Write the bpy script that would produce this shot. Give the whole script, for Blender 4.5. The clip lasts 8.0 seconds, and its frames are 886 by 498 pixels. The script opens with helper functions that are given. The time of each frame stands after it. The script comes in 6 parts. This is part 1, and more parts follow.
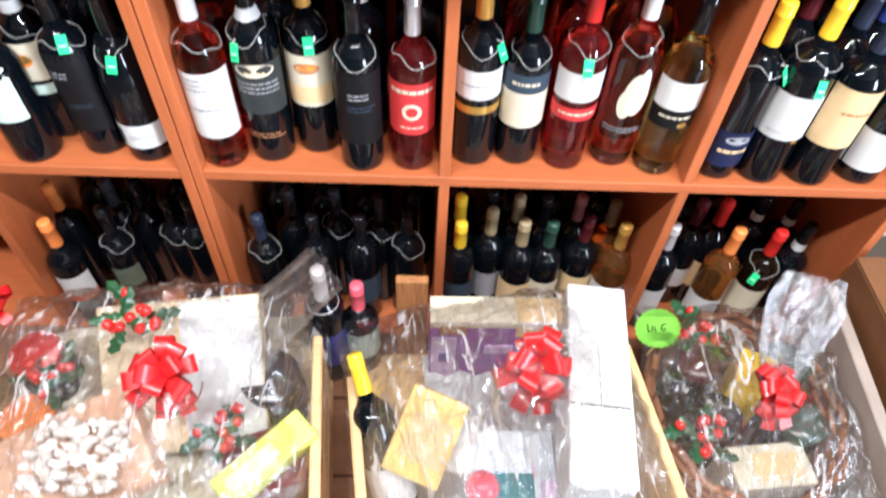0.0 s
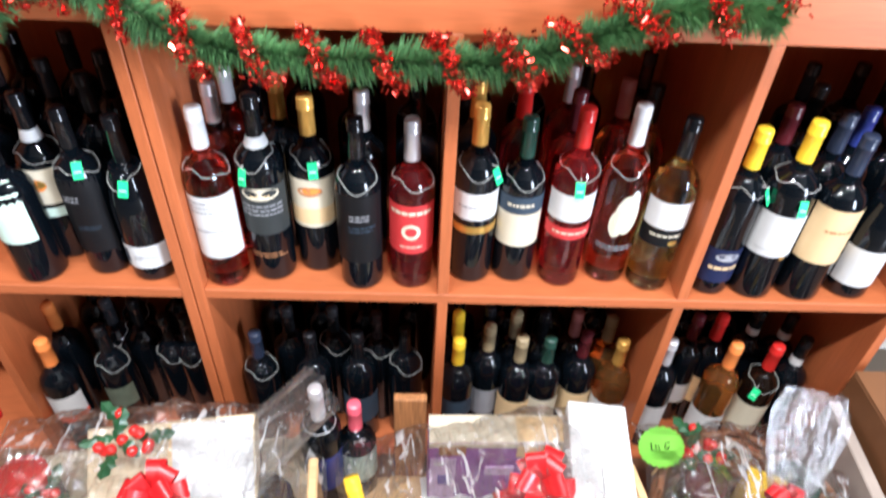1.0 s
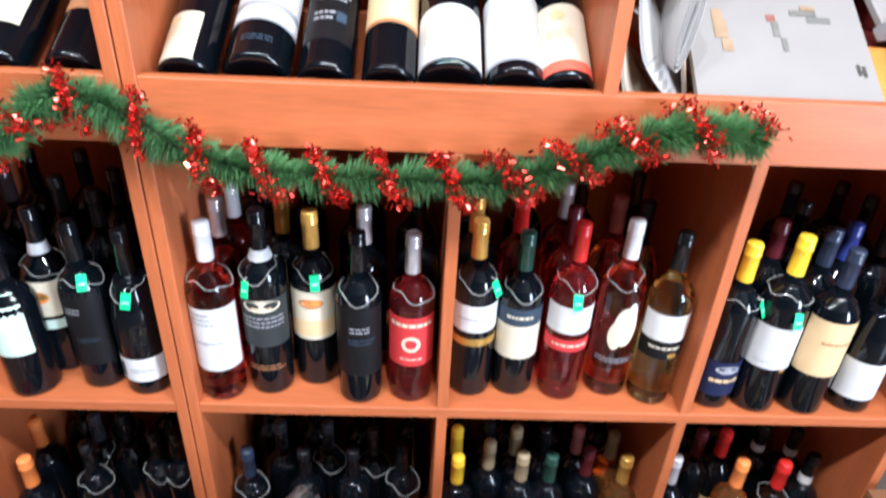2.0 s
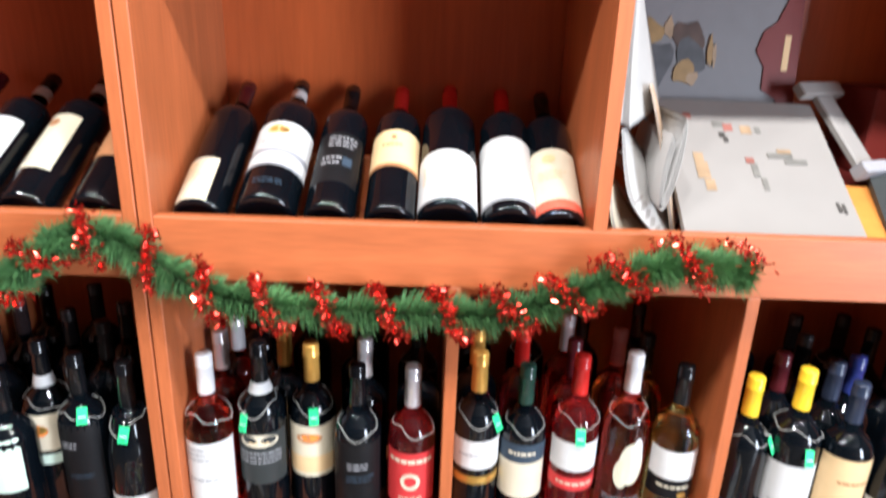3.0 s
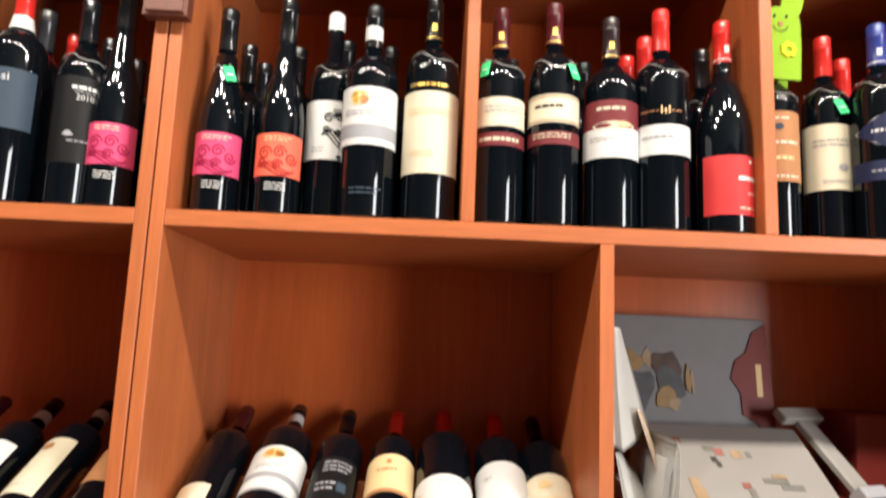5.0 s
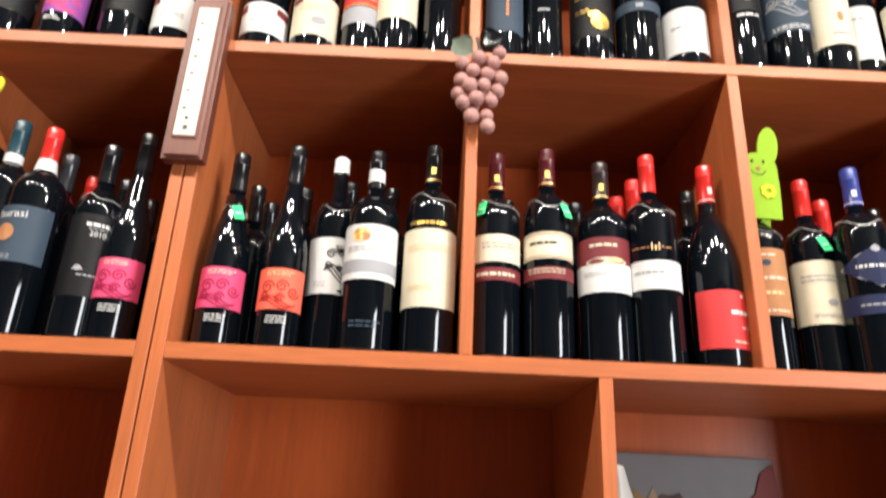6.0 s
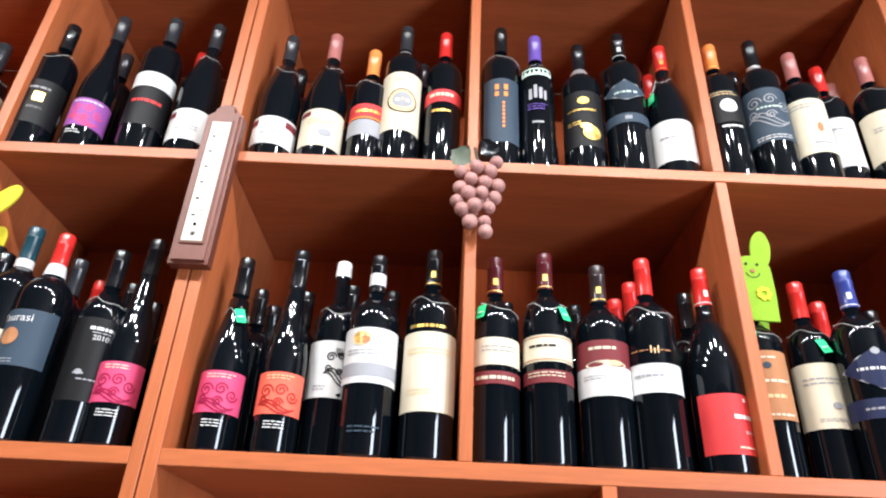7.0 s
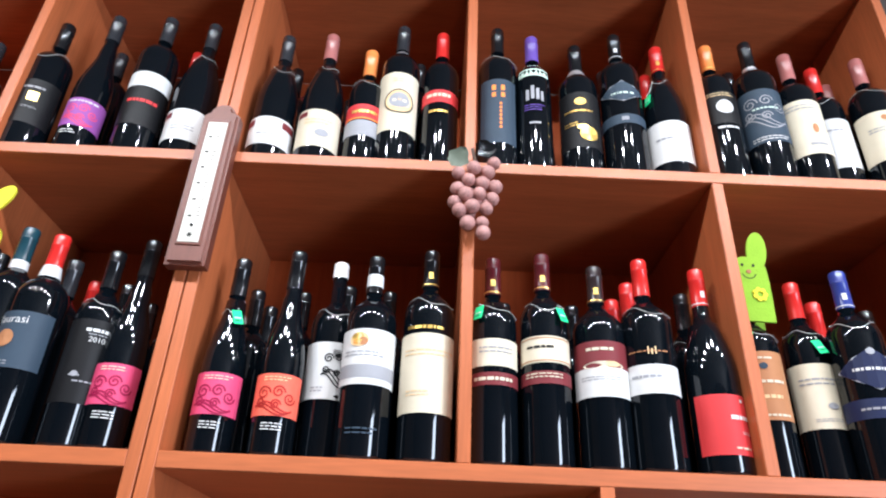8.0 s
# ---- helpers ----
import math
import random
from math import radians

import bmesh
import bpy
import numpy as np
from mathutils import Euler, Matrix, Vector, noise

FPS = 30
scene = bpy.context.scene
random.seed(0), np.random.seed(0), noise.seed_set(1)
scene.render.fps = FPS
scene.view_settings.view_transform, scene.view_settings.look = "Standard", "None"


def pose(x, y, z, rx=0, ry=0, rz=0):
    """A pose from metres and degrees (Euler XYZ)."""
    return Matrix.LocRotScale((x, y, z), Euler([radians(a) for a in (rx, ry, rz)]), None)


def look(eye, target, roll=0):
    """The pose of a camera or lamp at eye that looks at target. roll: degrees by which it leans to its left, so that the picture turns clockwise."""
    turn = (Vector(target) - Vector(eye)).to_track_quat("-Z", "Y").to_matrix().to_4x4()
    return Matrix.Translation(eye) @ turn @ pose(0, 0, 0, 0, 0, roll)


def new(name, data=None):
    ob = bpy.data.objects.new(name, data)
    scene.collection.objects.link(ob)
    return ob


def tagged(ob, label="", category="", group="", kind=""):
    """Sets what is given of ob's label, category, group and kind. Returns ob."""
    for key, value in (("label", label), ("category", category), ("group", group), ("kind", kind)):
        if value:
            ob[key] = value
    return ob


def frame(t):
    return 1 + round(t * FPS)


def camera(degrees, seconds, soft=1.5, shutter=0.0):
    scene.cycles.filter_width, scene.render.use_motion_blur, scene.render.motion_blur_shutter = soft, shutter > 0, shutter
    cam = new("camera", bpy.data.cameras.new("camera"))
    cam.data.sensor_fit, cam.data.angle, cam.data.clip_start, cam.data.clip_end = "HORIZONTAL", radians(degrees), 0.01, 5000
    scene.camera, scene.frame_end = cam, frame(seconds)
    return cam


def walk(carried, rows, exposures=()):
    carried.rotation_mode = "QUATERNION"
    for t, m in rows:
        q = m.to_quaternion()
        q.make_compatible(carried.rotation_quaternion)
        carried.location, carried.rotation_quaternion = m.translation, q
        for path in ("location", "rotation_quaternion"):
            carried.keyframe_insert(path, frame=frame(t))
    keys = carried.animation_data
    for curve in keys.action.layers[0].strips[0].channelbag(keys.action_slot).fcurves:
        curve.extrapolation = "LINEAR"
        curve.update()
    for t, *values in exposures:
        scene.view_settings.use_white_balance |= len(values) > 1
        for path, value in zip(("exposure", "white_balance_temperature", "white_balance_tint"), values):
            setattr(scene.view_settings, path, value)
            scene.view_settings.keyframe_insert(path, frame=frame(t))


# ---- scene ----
cam = camera(67.5, 8.0, soft=2.1, shutter=0.7)
LAMP = 250.0
CEILING = 27.0
EXPOSURES = [(0.0, 0.0, 5850, 10), (1.0, 0.04, 5750, 10), (2.5, -0.08, 5450, 10), (3.0, -0.08, 5950, 10), (3.5, 0.2, 6800, 10), (4.0, 0.3, 7000, 10), (5.5, -0.92, 7000, 10), (6.0, -0.62, 6750, 10), (7.0, -0.52, 6000, 10), (8.0, -0.66, 5650, 10)]
PATH = [
    (0, (-0.027, -0.779, 1.38), (0.024, 0.492, -0.163), 3.3),
    (0.5, (-0.026, -0.776, 1.385), (0.027, 0.609, -0.056), 2.8),
    (1, (-0.034, -0.785, 1.393), (0.025, 0.731, 0.09), 2.9),
    (2.5, (-0.047, -0.803, 1.399), (0.025, 1.0, 0.537), 2.9),
    (3, (-0.026, -0.815, 1.407), (-0.007, 1.071, 0.741), 2.2),
    (3.5, (-0.021, -0.823, 1.413), (-0.022, 1.131, 0.985), 1.9),
    (4, (-0.038, -0.836, 1.407), (-0.008, 1.16, 1.286), 2.1),
    (5.5, (-0.042, -0.855, 1.403), (-0.021, 1.086, 1.884), 2.4),
    (6, (-0.042, -0.863, 1.395), (-0.028, 1.013, 2.087), 2.5),
    (6.5, (-0.04, -0.87, 1.397), (-0.038, 0.955, 2.214), 2.5),
    (7, (-0.036, -0.879, 1.395), (-0.047, 0.874, 2.357), 2.7),
    (7.5, (-0.039, -0.88, 1.397), (-0.044, 0.872, 2.361), 2.6),
    (8, (-0.042, -0.88, 1.398), (-0.034, 0.875, 2.358), 2.4),
]
walk(cam, [(t, look(eye, target, roll)) for t, eye, target, roll in PATH], EXPOSURES)

# ---- light: shopfront daylight from behind the camera ----
world = bpy.data.worlds.new("overcast_sky")
scene.world = world
world.use_nodes = True
wn = world.node_tree
sky = wn.nodes.new("ShaderNodeTexSky")
sky.sky_type, sky.sun_disc = "NISHITA", False
sky.sun_elevation, sky.sun_rotation = radians(35), radians(150)
wn.links.new(sky.outputs[0], wn.nodes["Background"].inputs[0])
wn.nodes["Background"].inputs[1].default_value = 0.08
sun_data = bpy.data.lights.new("sun", "SUN")
sun_data.energy, sun_data.angle, sun_data.color = 1.0, radians(12), (1, 0.96, 0.9)
sun = new("sun", sun_data)
sun.matrix_world = look((1.5, -6, 6), (0, 0, 0))


def window_lamp(eye, target, w, h, watts):
    d = bpy.data.lights.new("window_daylight", "AREA")
    d.shape, d.size, d.size_y, d.energy, d.color = "RECTANGLE", w, h, watts, (0.88, 0.93, 1.0)
    new("window_daylight", d).matrix_world = look(eye, target)


# the broad shop window in the east wall, and a row of slim ceiling lights
WY0, WY1, WZ0, WZ1 = -3.12, -2.02, 0.26, 2.24
window_lamp((2.54, (WY0 + WY1) / 2, (WZ0 + WZ1) / 2), (0, (WY0 + WY1) / 2, (WZ0 + WZ1) / 2), WY1 - WY0 - 0.1, WZ1 - WZ0 - 0.1, LAMP)
LIGHTS_X = (-1.35, -0.87, -0.39, 0.09, 0.57, 1.05, 1.53)
TUBE_Y, TUBE_LENGTH = -0.98, 0.11
for lx in LIGHTS_X:
    glow = bpy.data.lights.new("ceiling_tube_light", "AREA")
    glow.shape, glow.size, glow.size_y, glow.energy, glow.color = "RECTANGLE", 0.045, TUBE_LENGTH, CEILING, (1.0, 0.95, 0.88)
    new("ceiling_tube_light", glow).matrix_world = pose(lx, TUBE_Y, 2.755)


# ---- materials ----
def mat(name, color, rough=0.5, metal=0.0, vary=0.08, scale=40.0, bump=0.0, stretch=(1, 1, 1), transmission=0.0, coat=0.0, detail=3.0, gloss=0.5):
    m = bpy.data.materials.get(name)
    if m:
        return m
    m = bpy.data.materials.new(name)
    m.use_nodes = True
    nt = m.node_tree
    b = nt.nodes["Principled BSDF"]
    b.inputs["Roughness"].default_value, b.inputs["Metallic"].default_value = rough, metal
    b.inputs["Transmission Weight"].default_value, b.inputs["Coat Weight"].default_value = transmission, coat
    b.inputs["Coat Roughness"].default_value = 0.08
    b.inputs["IOR"].default_value, b.inputs["Specular IOR Level"].default_value = 1.48, gloss
    co = nt.nodes.new("ShaderNodeTexCoord")
    mp = nt.nodes.new("ShaderNodeMapping")
    mp.inputs["Scale"].default_value = stretch
    nz = nt.nodes.new("ShaderNodeTexNoise")
    nz.inputs["Scale"].default_value, nz.inputs["Detail"].default_value = scale, detail
    big = nt.nodes.new("ShaderNodeTexNoise")
    big.inputs["Scale"].default_value = scale * 0.12
    info = nt.nodes.new("ShaderNodeObjectInfo")
    add = nt.nodes.new("ShaderNodeVectorMath")
    add.operation = "ADD"
    nt.links.new(co.outputs["Object"], add.inputs[0])
    nt.links.new(info.outputs["Random"], add.inputs[1])
    nt.links.new(add.outputs[0], mp.inputs[0])
    nt.links.new(mp.outputs[0], nz.inputs[0])
    nt.links.new(mp.outputs[0], big.inputs[0])
    both = nt.nodes.new("ShaderNodeMath")
    both.operation = "ADD"
    nt.links.new(nz.outputs[0], both.inputs[0])
    nt.links.new(big.outputs[0], both.inputs[1])
    rng = nt.nodes.new("ShaderNodeMapRange")
    rng.inputs["From Min"].default_value, rng.inputs["From Max"].default_value = 0.65, 1.35
    rng.inputs["To Min"].default_value, rng.inputs["To Max"].default_value = 1 - vary, 1 + vary
    nt.links.new(both.outputs[0], rng.inputs[0])
    mul = nt.nodes.new("ShaderNodeVectorMath")
    mul.operation = "SCALE"
    mul.inputs[0].default_value = color
    nt.links.new(rng.outputs[0], mul.inputs["Scale"])
    nt.links.new(mul.outputs[0], b.inputs["Base Color"])
    if bump:
        bp = nt.nodes.new("ShaderNodeBump")
        bp.inputs["Strength"].default_value, bp.inputs["Distance"].default_value = bump, 0.002
        nt.links.new(nz.outputs[0], bp.inputs["Height"])
        nt.links.new(bp.outputs[0], b.inputs["Normal"])
    return m


CHERRY = (0.42, 0.116, 0.039)
WOOD_H = mat("cherry_laminate_level", CHERRY, 0.42, vary=0.17, scale=26, stretch=(0.7, 9, 9))
WOOD_V = mat("cherry_laminate_upright", CHERRY, 0.42, vary=0.17, scale=26, stretch=(9, 9, 0.6))
WOOD_B = mat("cherry_back_panel", (0.44, 0.096, 0.026), 0.30, gloss=0.35, vary=0.15, scale=18, stretch=(7, 7, 0.5))
# bluish base colour stands in for a dim reflected sheen on dark glass
GLASS = mat("black_glass_blue_sheen", (0.0022, 0.0036, 0.0055), 0.045, vary=0.1)
GLASS_BROWN = mat("dark_brown_glass", (0.006, 0.003, 0.002), 0.05, vary=0.1)
GLASS_ROSE = mat("rose_wine_glass", (0.90, 0.20, 0.18), 0.03, vary=0.03, transmission=1.0)
GLASS_RED = mat("ruby_wine_glass", (0.60, 0.05, 0.06), 0.03, vary=0.03, transmission=0.95)
GLASS_CLEAR = mat("straw_wine_glass", (0.80, 0.84, 0.36), 0.03, vary=0.03, transmission=1.0)
GLASS_AMBER = mat("amber_wine_glass", (0.86, 0.42, 0.12), 0.03, vary=0.03, transmission=0.95)
GLASS_TEAL = mat("teal_glass", (0.10, 0.42, 0.44), 0.04, vary=0.05, transmission=0.7)


def paint(name, color, rough=0.55, **kw):
    return mat(name, color, rough, gloss=0.22, **kw)


WHITE = paint("white_paper", (0.62, 0.615, 0.605), 0.6, vary=0.04)
CREAM = paint("cream_paper", (0.62, 0.555, 0.42), 0.6, vary=0.05)
TAN = paint("tan_paper", (0.70, 0.50, 0.27), 0.6, vary=0.05)
BROWNP = paint("brown_paper_label", (0.40, 0.18, 0.08), 0.6, vary=0.12)
BLACKP = paint("black_paper", (0.006, 0.006, 0.007), 0.5)
SLATE = paint("slate_paper", (0.036, 0.055, 0.080), 0.55)
NAVY = paint("navy_paper", (0.012, 0.017, 0.055), 0.5)
CHARCOAL = paint("charcoal_paper", (0.032, 0.036, 0.036), 0.5)
MAROON = paint("maroon_paper", (0.16, 0.025, 0.03), 0.5)
MAGENTA = paint("magenta_paper", (0.64, 0.068, 0.165), 0.55)
DKMAG = paint("dark_magenta_print", (0.27, 0.008, 0.05), 0.55)
CORAL = paint("coral_paper", (0.78, 0.13, 0.08), 0.55)
DKCOR = paint("dark_coral_print", (0.36, 0.02, 0.015), 0.55)
PURPLE = paint("purple_paper", (0.28, 0.08, 0.32), 0.55)
RED = paint("red_paper", (0.56, 0.040, 0.042), 0.5)
GREYP = paint("grey_paper", (0.30, 0.30, 0.32), 0.5)
PALEGREEN = paint("pale_green_paper", (0.55, 0.68, 0.58), 0.6)
GOLD = mat("gold_foil", (0.78, 0.50, 0.13), 0.32, 0.85)
SILVER = mat("silver_foil", (0.72, 0.70, 0.72), 0.3, 0.7)
ORANGEP = paint("orange_print", (0.80, 0.25, 0.05), 0.5)
C_BLACK = mat("black_capsule", (0.006, 0.0065, 0.008), 0.16)
C_GREY = mat("dark_grey_capsule", (0.022, 0.023, 0.027), 0.19)
C_SLATE = mat("slate_blue_capsule", (0.022, 0.03, 0.055), 0.21)
C_BROWN = mat("dark_brown_capsule", (0.025, 0.016, 0.017), 0.22)
C_MAROON = mat("maroon_capsule", (0.075, 0.010, 0.014), 0.21)
C_MAUVE = mat("mauve_capsule", (0.36, 0.13, 0.12), 0.22)
C_RED = mat("red_capsule", (0.55, 0.022, 0.018), 0.20)
C_ORANGE = mat("orange_capsule", (0.80, 0.24, 0.06), 0.21)
C_YELLOW = mat("yellow_capsule", (0.86, 0.56, 0.03), 0.22)
C_GOLD = mat("gold_capsule", (0.72, 0.40, 0.09), 0.21, 0.5)
C_KHAKI = mat("khaki_capsule", (0.30, 0.23, 0.13), 0.25)
C_SILVER = mat("silver_capsule", (0.74, 0.71, 0.72), 0.19, 0.45)
C_WHITE = mat("white_capsule", (0.80, 0.78, 0.78), 0.22)
C_BLUE = mat("blue_capsule", (0.03, 0.045, 0.22), 0.21)
C_TEAL = mat("teal_capsule", (0.012, 0.045, 0.062), 0.25)
C_PURPLE = mat("purple_capsule", (0.13, 0.075, 0.34), 0.21)
C_GREEN = mat("dark_green_capsule", (0.02, 0.055, 0.04), 0.21)
C_PINK = mat("pink_capsule", (0.78, 0.12, 0.17), 0.21)
TAGGREEN = paint("green_card", (0.05, 0.68, 0.25), 0.5)
STRING = paint("pale_string", (0.50, 0.49, 0.46), 0.6)
LIME = paint("lime_felt", (0.25, 0.43, 0.03), 0.8, bump=0.3, scale=300)
YELLOWF = paint("yellow_felt", (0.72, 0.66, 0.04), 0.8, bump=0.3, scale=300)
FRAMEWOOD = mat("reddish_brown_frame", (0.14, 0.042, 0.026), 0.45, vary=0.15, stretch=(4, 4, 1))
# for walls out of view: dark brown so that little light bounces back
BROWNWALL = mat("unseen_dark_brown_wall", (0.045, 0.028, 0.02), 0.8, vary=0.08, scale=8, bump=0.1)
GREYBOARD = mat("worn_grey_white_paint", (0.36, 0.30, 0.26), 0.6, vary=0.15, scale=14)
PLASTER = mat("white_plaster", (0.62, 0.60, 0.56), 0.8, vary=0.04, scale=8, bump=0.1)
TILE = mat("beige_floor", (0.09, 0.07, 0.05), 0.35, vary=0.12, scale=6)
PINE = mat("pale_pine", (0.62, 0.40, 0.20), 0.5, vary=0.18, scale=24, stretch=(1, 8, 8))
WICKER = mat("brown_wicker", (0.30, 0.12, 0.05), 0.5, vary=0.25, scale=60)
KRAFT = mat("kraft_card", (0.16, 0.064, 0.021), 0.7, vary=0.1, scale=30)
NEEDLE = mat("green_needles", (0.090, 0.210, 0.075), 0.5, vary=0.45, scale=60)
TINSEL = mat("red_tinsel", (0.80, 0.06, 0.04), 0.16, 0.9, vary=0.3, scale=200)
RIBBON = mat("red_satin_ribbon", (0.52, 0.010, 0.012), 0.34, vary=0.15, coat=0.15)
GRAPE = mat("frosted_grape", (0.36, 0.18, 0.16), 0.6, vary=0.35, scale=4, bump=0.3)
LEAF = mat("dusty_leaf", (0.10, 0.12, 0.085), 0.6, vary=0.3)
STEM = mat("brown_stem", (0.10, 0.06, 0.04), 0.7)
METAL = mat("painted_frame_metal", (0.5, 0.5, 0.5), 0.4, 0.3)


def film_material(name, haze_low, haze_high, gloss_most, stretch):
    """Thin clear wrapping film: see-through, glossy, finely creased, with painted-in white glare streaks."""
    m = bpy.data.materials.new(name)
    m.use_nodes = True
    nt = m.node_tree
    nt.nodes.remove(nt.nodes["Principled BSDF"])
    out = nt.nodes["Material Output"]
    tr, gl, mx = (nt.nodes.new(n) for n in ("ShaderNodeBsdfTransparent", "ShaderNodeBsdfGlossy", "ShaderNodeMixShader"))
    tr.inputs[0].default_value = (0.97, 0.97, 0.97, 1)
    gl.inputs["Roughness"].default_value = 0.11
    co, nz, bp, fr, ma = (nt.nodes.new(n) for n in ("ShaderNodeTexCoord", "ShaderNodeTexNoise", "ShaderNodeBump", "ShaderNodeFresnel", "ShaderNodeMath"))
    nz.inputs["Scale"].default_value, nz.inputs["Detail"].default_value, nz.inputs["Distortion"].default_value = 19, 5, 1.6
    bp.inputs["Strength"].default_value, bp.inputs["Distance"].default_value = 0.8, 0.015
    mp = nt.nodes.new("ShaderNodeMapping")
    mp.inputs["Scale"].default_value = stretch
    nt.links.new(co.outputs["Object"], mp.inputs[0])
    nt.links.new(mp.outputs[0], nz.inputs[0])
    nt.links.new(nz.outputs[0], bp.inputs["Height"])
    nt.links.new(bp.outputs[0], gl.inputs["Normal"])
    nt.links.new(bp.outputs[0], fr.inputs["Normal"])
    fr.inputs["IOR"].default_value = 1.4
    ma.operation = "MULTIPLY_ADD"
    ma.inputs[1].default_value, ma.inputs[2].default_value = 3.2, 0.05
    cap = nt.nodes.new("ShaderNodeMath")
    cap.operation = "MINIMUM"
    cap.inputs[1].default_value = gloss_most
    nt.links.new(fr.outputs[0], ma.inputs[0])
    nt.links.new(ma.outputs[0], cap.inputs[0])
    nt.links.new(cap.outputs[0], mx.inputs[0])
    nt.links.new(tr.outputs[0], mx.inputs[1])
    nt.links.new(gl.outputs[0], mx.inputs[2])
    veil, df, back, front = (nt.nodes.new(n) for n in ("ShaderNodeMixShader", "ShaderNodeMixShader", "ShaderNodeBsdfTranslucent", "ShaderNodeBsdfDiffuse"))
    back.inputs[0].default_value = front.inputs[0].default_value = (0.9, 0.9, 0.9, 1)
    nt.links.new(back.outputs[0], df.inputs[1])
    nt.links.new(front.outputs[0], df.inputs[2])
    # pale diffuse streaks blended in to stand for glare on the film
    haze = nt.nodes.new("ShaderNodeMapRange")
    haze.inputs["From Min"].default_value, haze.inputs["From Max"].default_value = 0.58, 0.68
    haze.inputs["To Min"].default_value, haze.inputs["To Max"].default_value = haze_low, haze_high
    nt.links.new(nz.outputs[0], haze.inputs[0])
    nt.links.new(haze.outputs[0], veil.inputs[0])
    nt.links.new(mx.outputs[0], veil.inputs[1])
    nt.links.new(df.outputs[0], veil.inputs[2])
    nt.links.new(veil.outputs[0], out.inputs[0])
    return m


FILM = film_material("clear_cellophane", 0.02, 0.62, 0.48, (2.6, 0.55, 1))
GATHERED = film_material("gathered_cellophane", 0.02, 0.17, 0.17, (2.6, 2.6, 0.45))


# ---- building helpers ----
def thing(name, m, label, category, group="", kind=""):
    ob = new(name)
    ob.empty_display_size = 0.05
    ob.matrix_world = m
    return tagged(ob, label, category, group, kind)


def part(name, bm, material, parent=None, label="", smooth=False, at=None):
    me = bpy.data.meshes.new(name)
    if smooth:
        for f in bm.faces:
            f.smooth = True
    bm.to_mesh(me)
    bm.free()
    me.materials.append(material)
    return part_of(name, me, parent, label, at)


def part_of(name, me, parent=None, label="", at=None):
    ob = new(name, me)
    ob.parent = parent
    if at:
        ob.matrix_local = at
    if label:
        ob["label"] = label
    return ob


def box(x0, x1, y0, y1, z0, z1, bevel=0.0012):
    bm = bmesh.new()
    bmesh.ops.create_cube(bm, size=1, matrix=Matrix.Translation(((x0 + x1) / 2, (y0 + y1) / 2, (z0 + z1) / 2)) @ Matrix.Diagonal((x1 - x0, y1 - y0, z1 - z0, 1)))
    if bevel:
        bmesh.ops.bevel(bm, geom=bm.edges[:], offset=bevel, segments=1, affect="EDGES")
    return bm


def lathe(profile, n=24):
    bm = bmesh.new()
    rings = []
    for r, z in profile:
        if r < 1e-6:
            rings.append([bm.verts.new((0, 0, z))])
        else:
            rings.append([bm.verts.new((r * math.cos(2 * math.pi * i / n), r * math.sin(2 * math.pi * i / n), z)) for i in range(n)])
    for a, b in zip(rings, rings[1:]):
        for i in range(n):
            j = (i + 1) % n
            if len(a) == 1 and len(b) > 1:
                bm.faces.new((a[0], b[j], b[i]))
            elif len(b) == 1 and len(a) > 1:
                bm.faces.new((a[i], a[j], b[0]))
            elif len(a) > 1:
                bm.faces.new((a[i], a[j], b[j], b[i]))
    return bm


def tube(points, radius, n=6, closed=False):
    bm = bmesh.new()
    pts = [Vector(p) for p in points]
    rings = []
    for i, p in enumerate(pts):
        a = pts[i - 1] if (i or closed) else p
        b = pts[(i + 1) % len(pts)] if (i + 1 < len(pts) or closed) else p
        d = (b - a).normalized()
        u = d.orthogonal().normalized() if abs(d.z) > 0.9 else d.cross(Vector((0, 0, 1))).normalized()
        v = d.cross(u)
        rings.append([bm.verts.new(p + radius * (math.cos(2 * math.pi * k / n) * u + math.sin(2 * math.pi * k / n) * v)) for k in range(n)])
    for a, b in zip(rings, rings[1:] + (rings[:1] if closed else [])):
        for k in range(n):
            bm.faces.new((a[k], a[(k + 1) % n], b[(k + 1) % n], b[k]))
    return bm


# ---- wine bottles ----
RADIUS = {"bdx": 0.0355, "bur": 0.0375, "hock": 0.0312, "slim": 0.0325, "fat": 0.0380, "wide": 0.0412}


def profile(kind, H):
    R = RADIUS[kind]
    base = [(0, 0.006), (R * 0.6, 0.003), (R - 0.005, 0), (R - 0.001, 0.003), (R, 0.009)]
    neck = [(0.0119, H - 0.075), (0.0113, H - 0.017), (0.0117, H - 0.015), (0.0117, H - 0.002), (0.0107, H), (0, H)]
    if kind in ("bdx", "slim", "fat", "wide"):
        s = H - 0.115
        body = [(R, s), (R * 0.985, s + 0.009), (R * 0.91, s + 0.018), (R * 0.74, s + 0.027), (R * 0.53, s + 0.034), (0.0142, s + 0.042)]
    elif kind == "bur":
        s = H * 0.44
        body = [(R, s), (R * 0.97, s + 0.018), (R * 0.87, s + 0.041), (R * 0.70, s + 0.064), (0.0215, s + 0.084), (0.0150, H - 0.09)]
    else:
        s = H * 0.42
        body = [(R, s), (R * 0.96, s + 0.018), (R * 0.84, s + 0.040), (R * 0.66, s + 0.062), (R * 0.5, s + 0.084), (0.0143, s + 0.105)]
    return base + body + neck


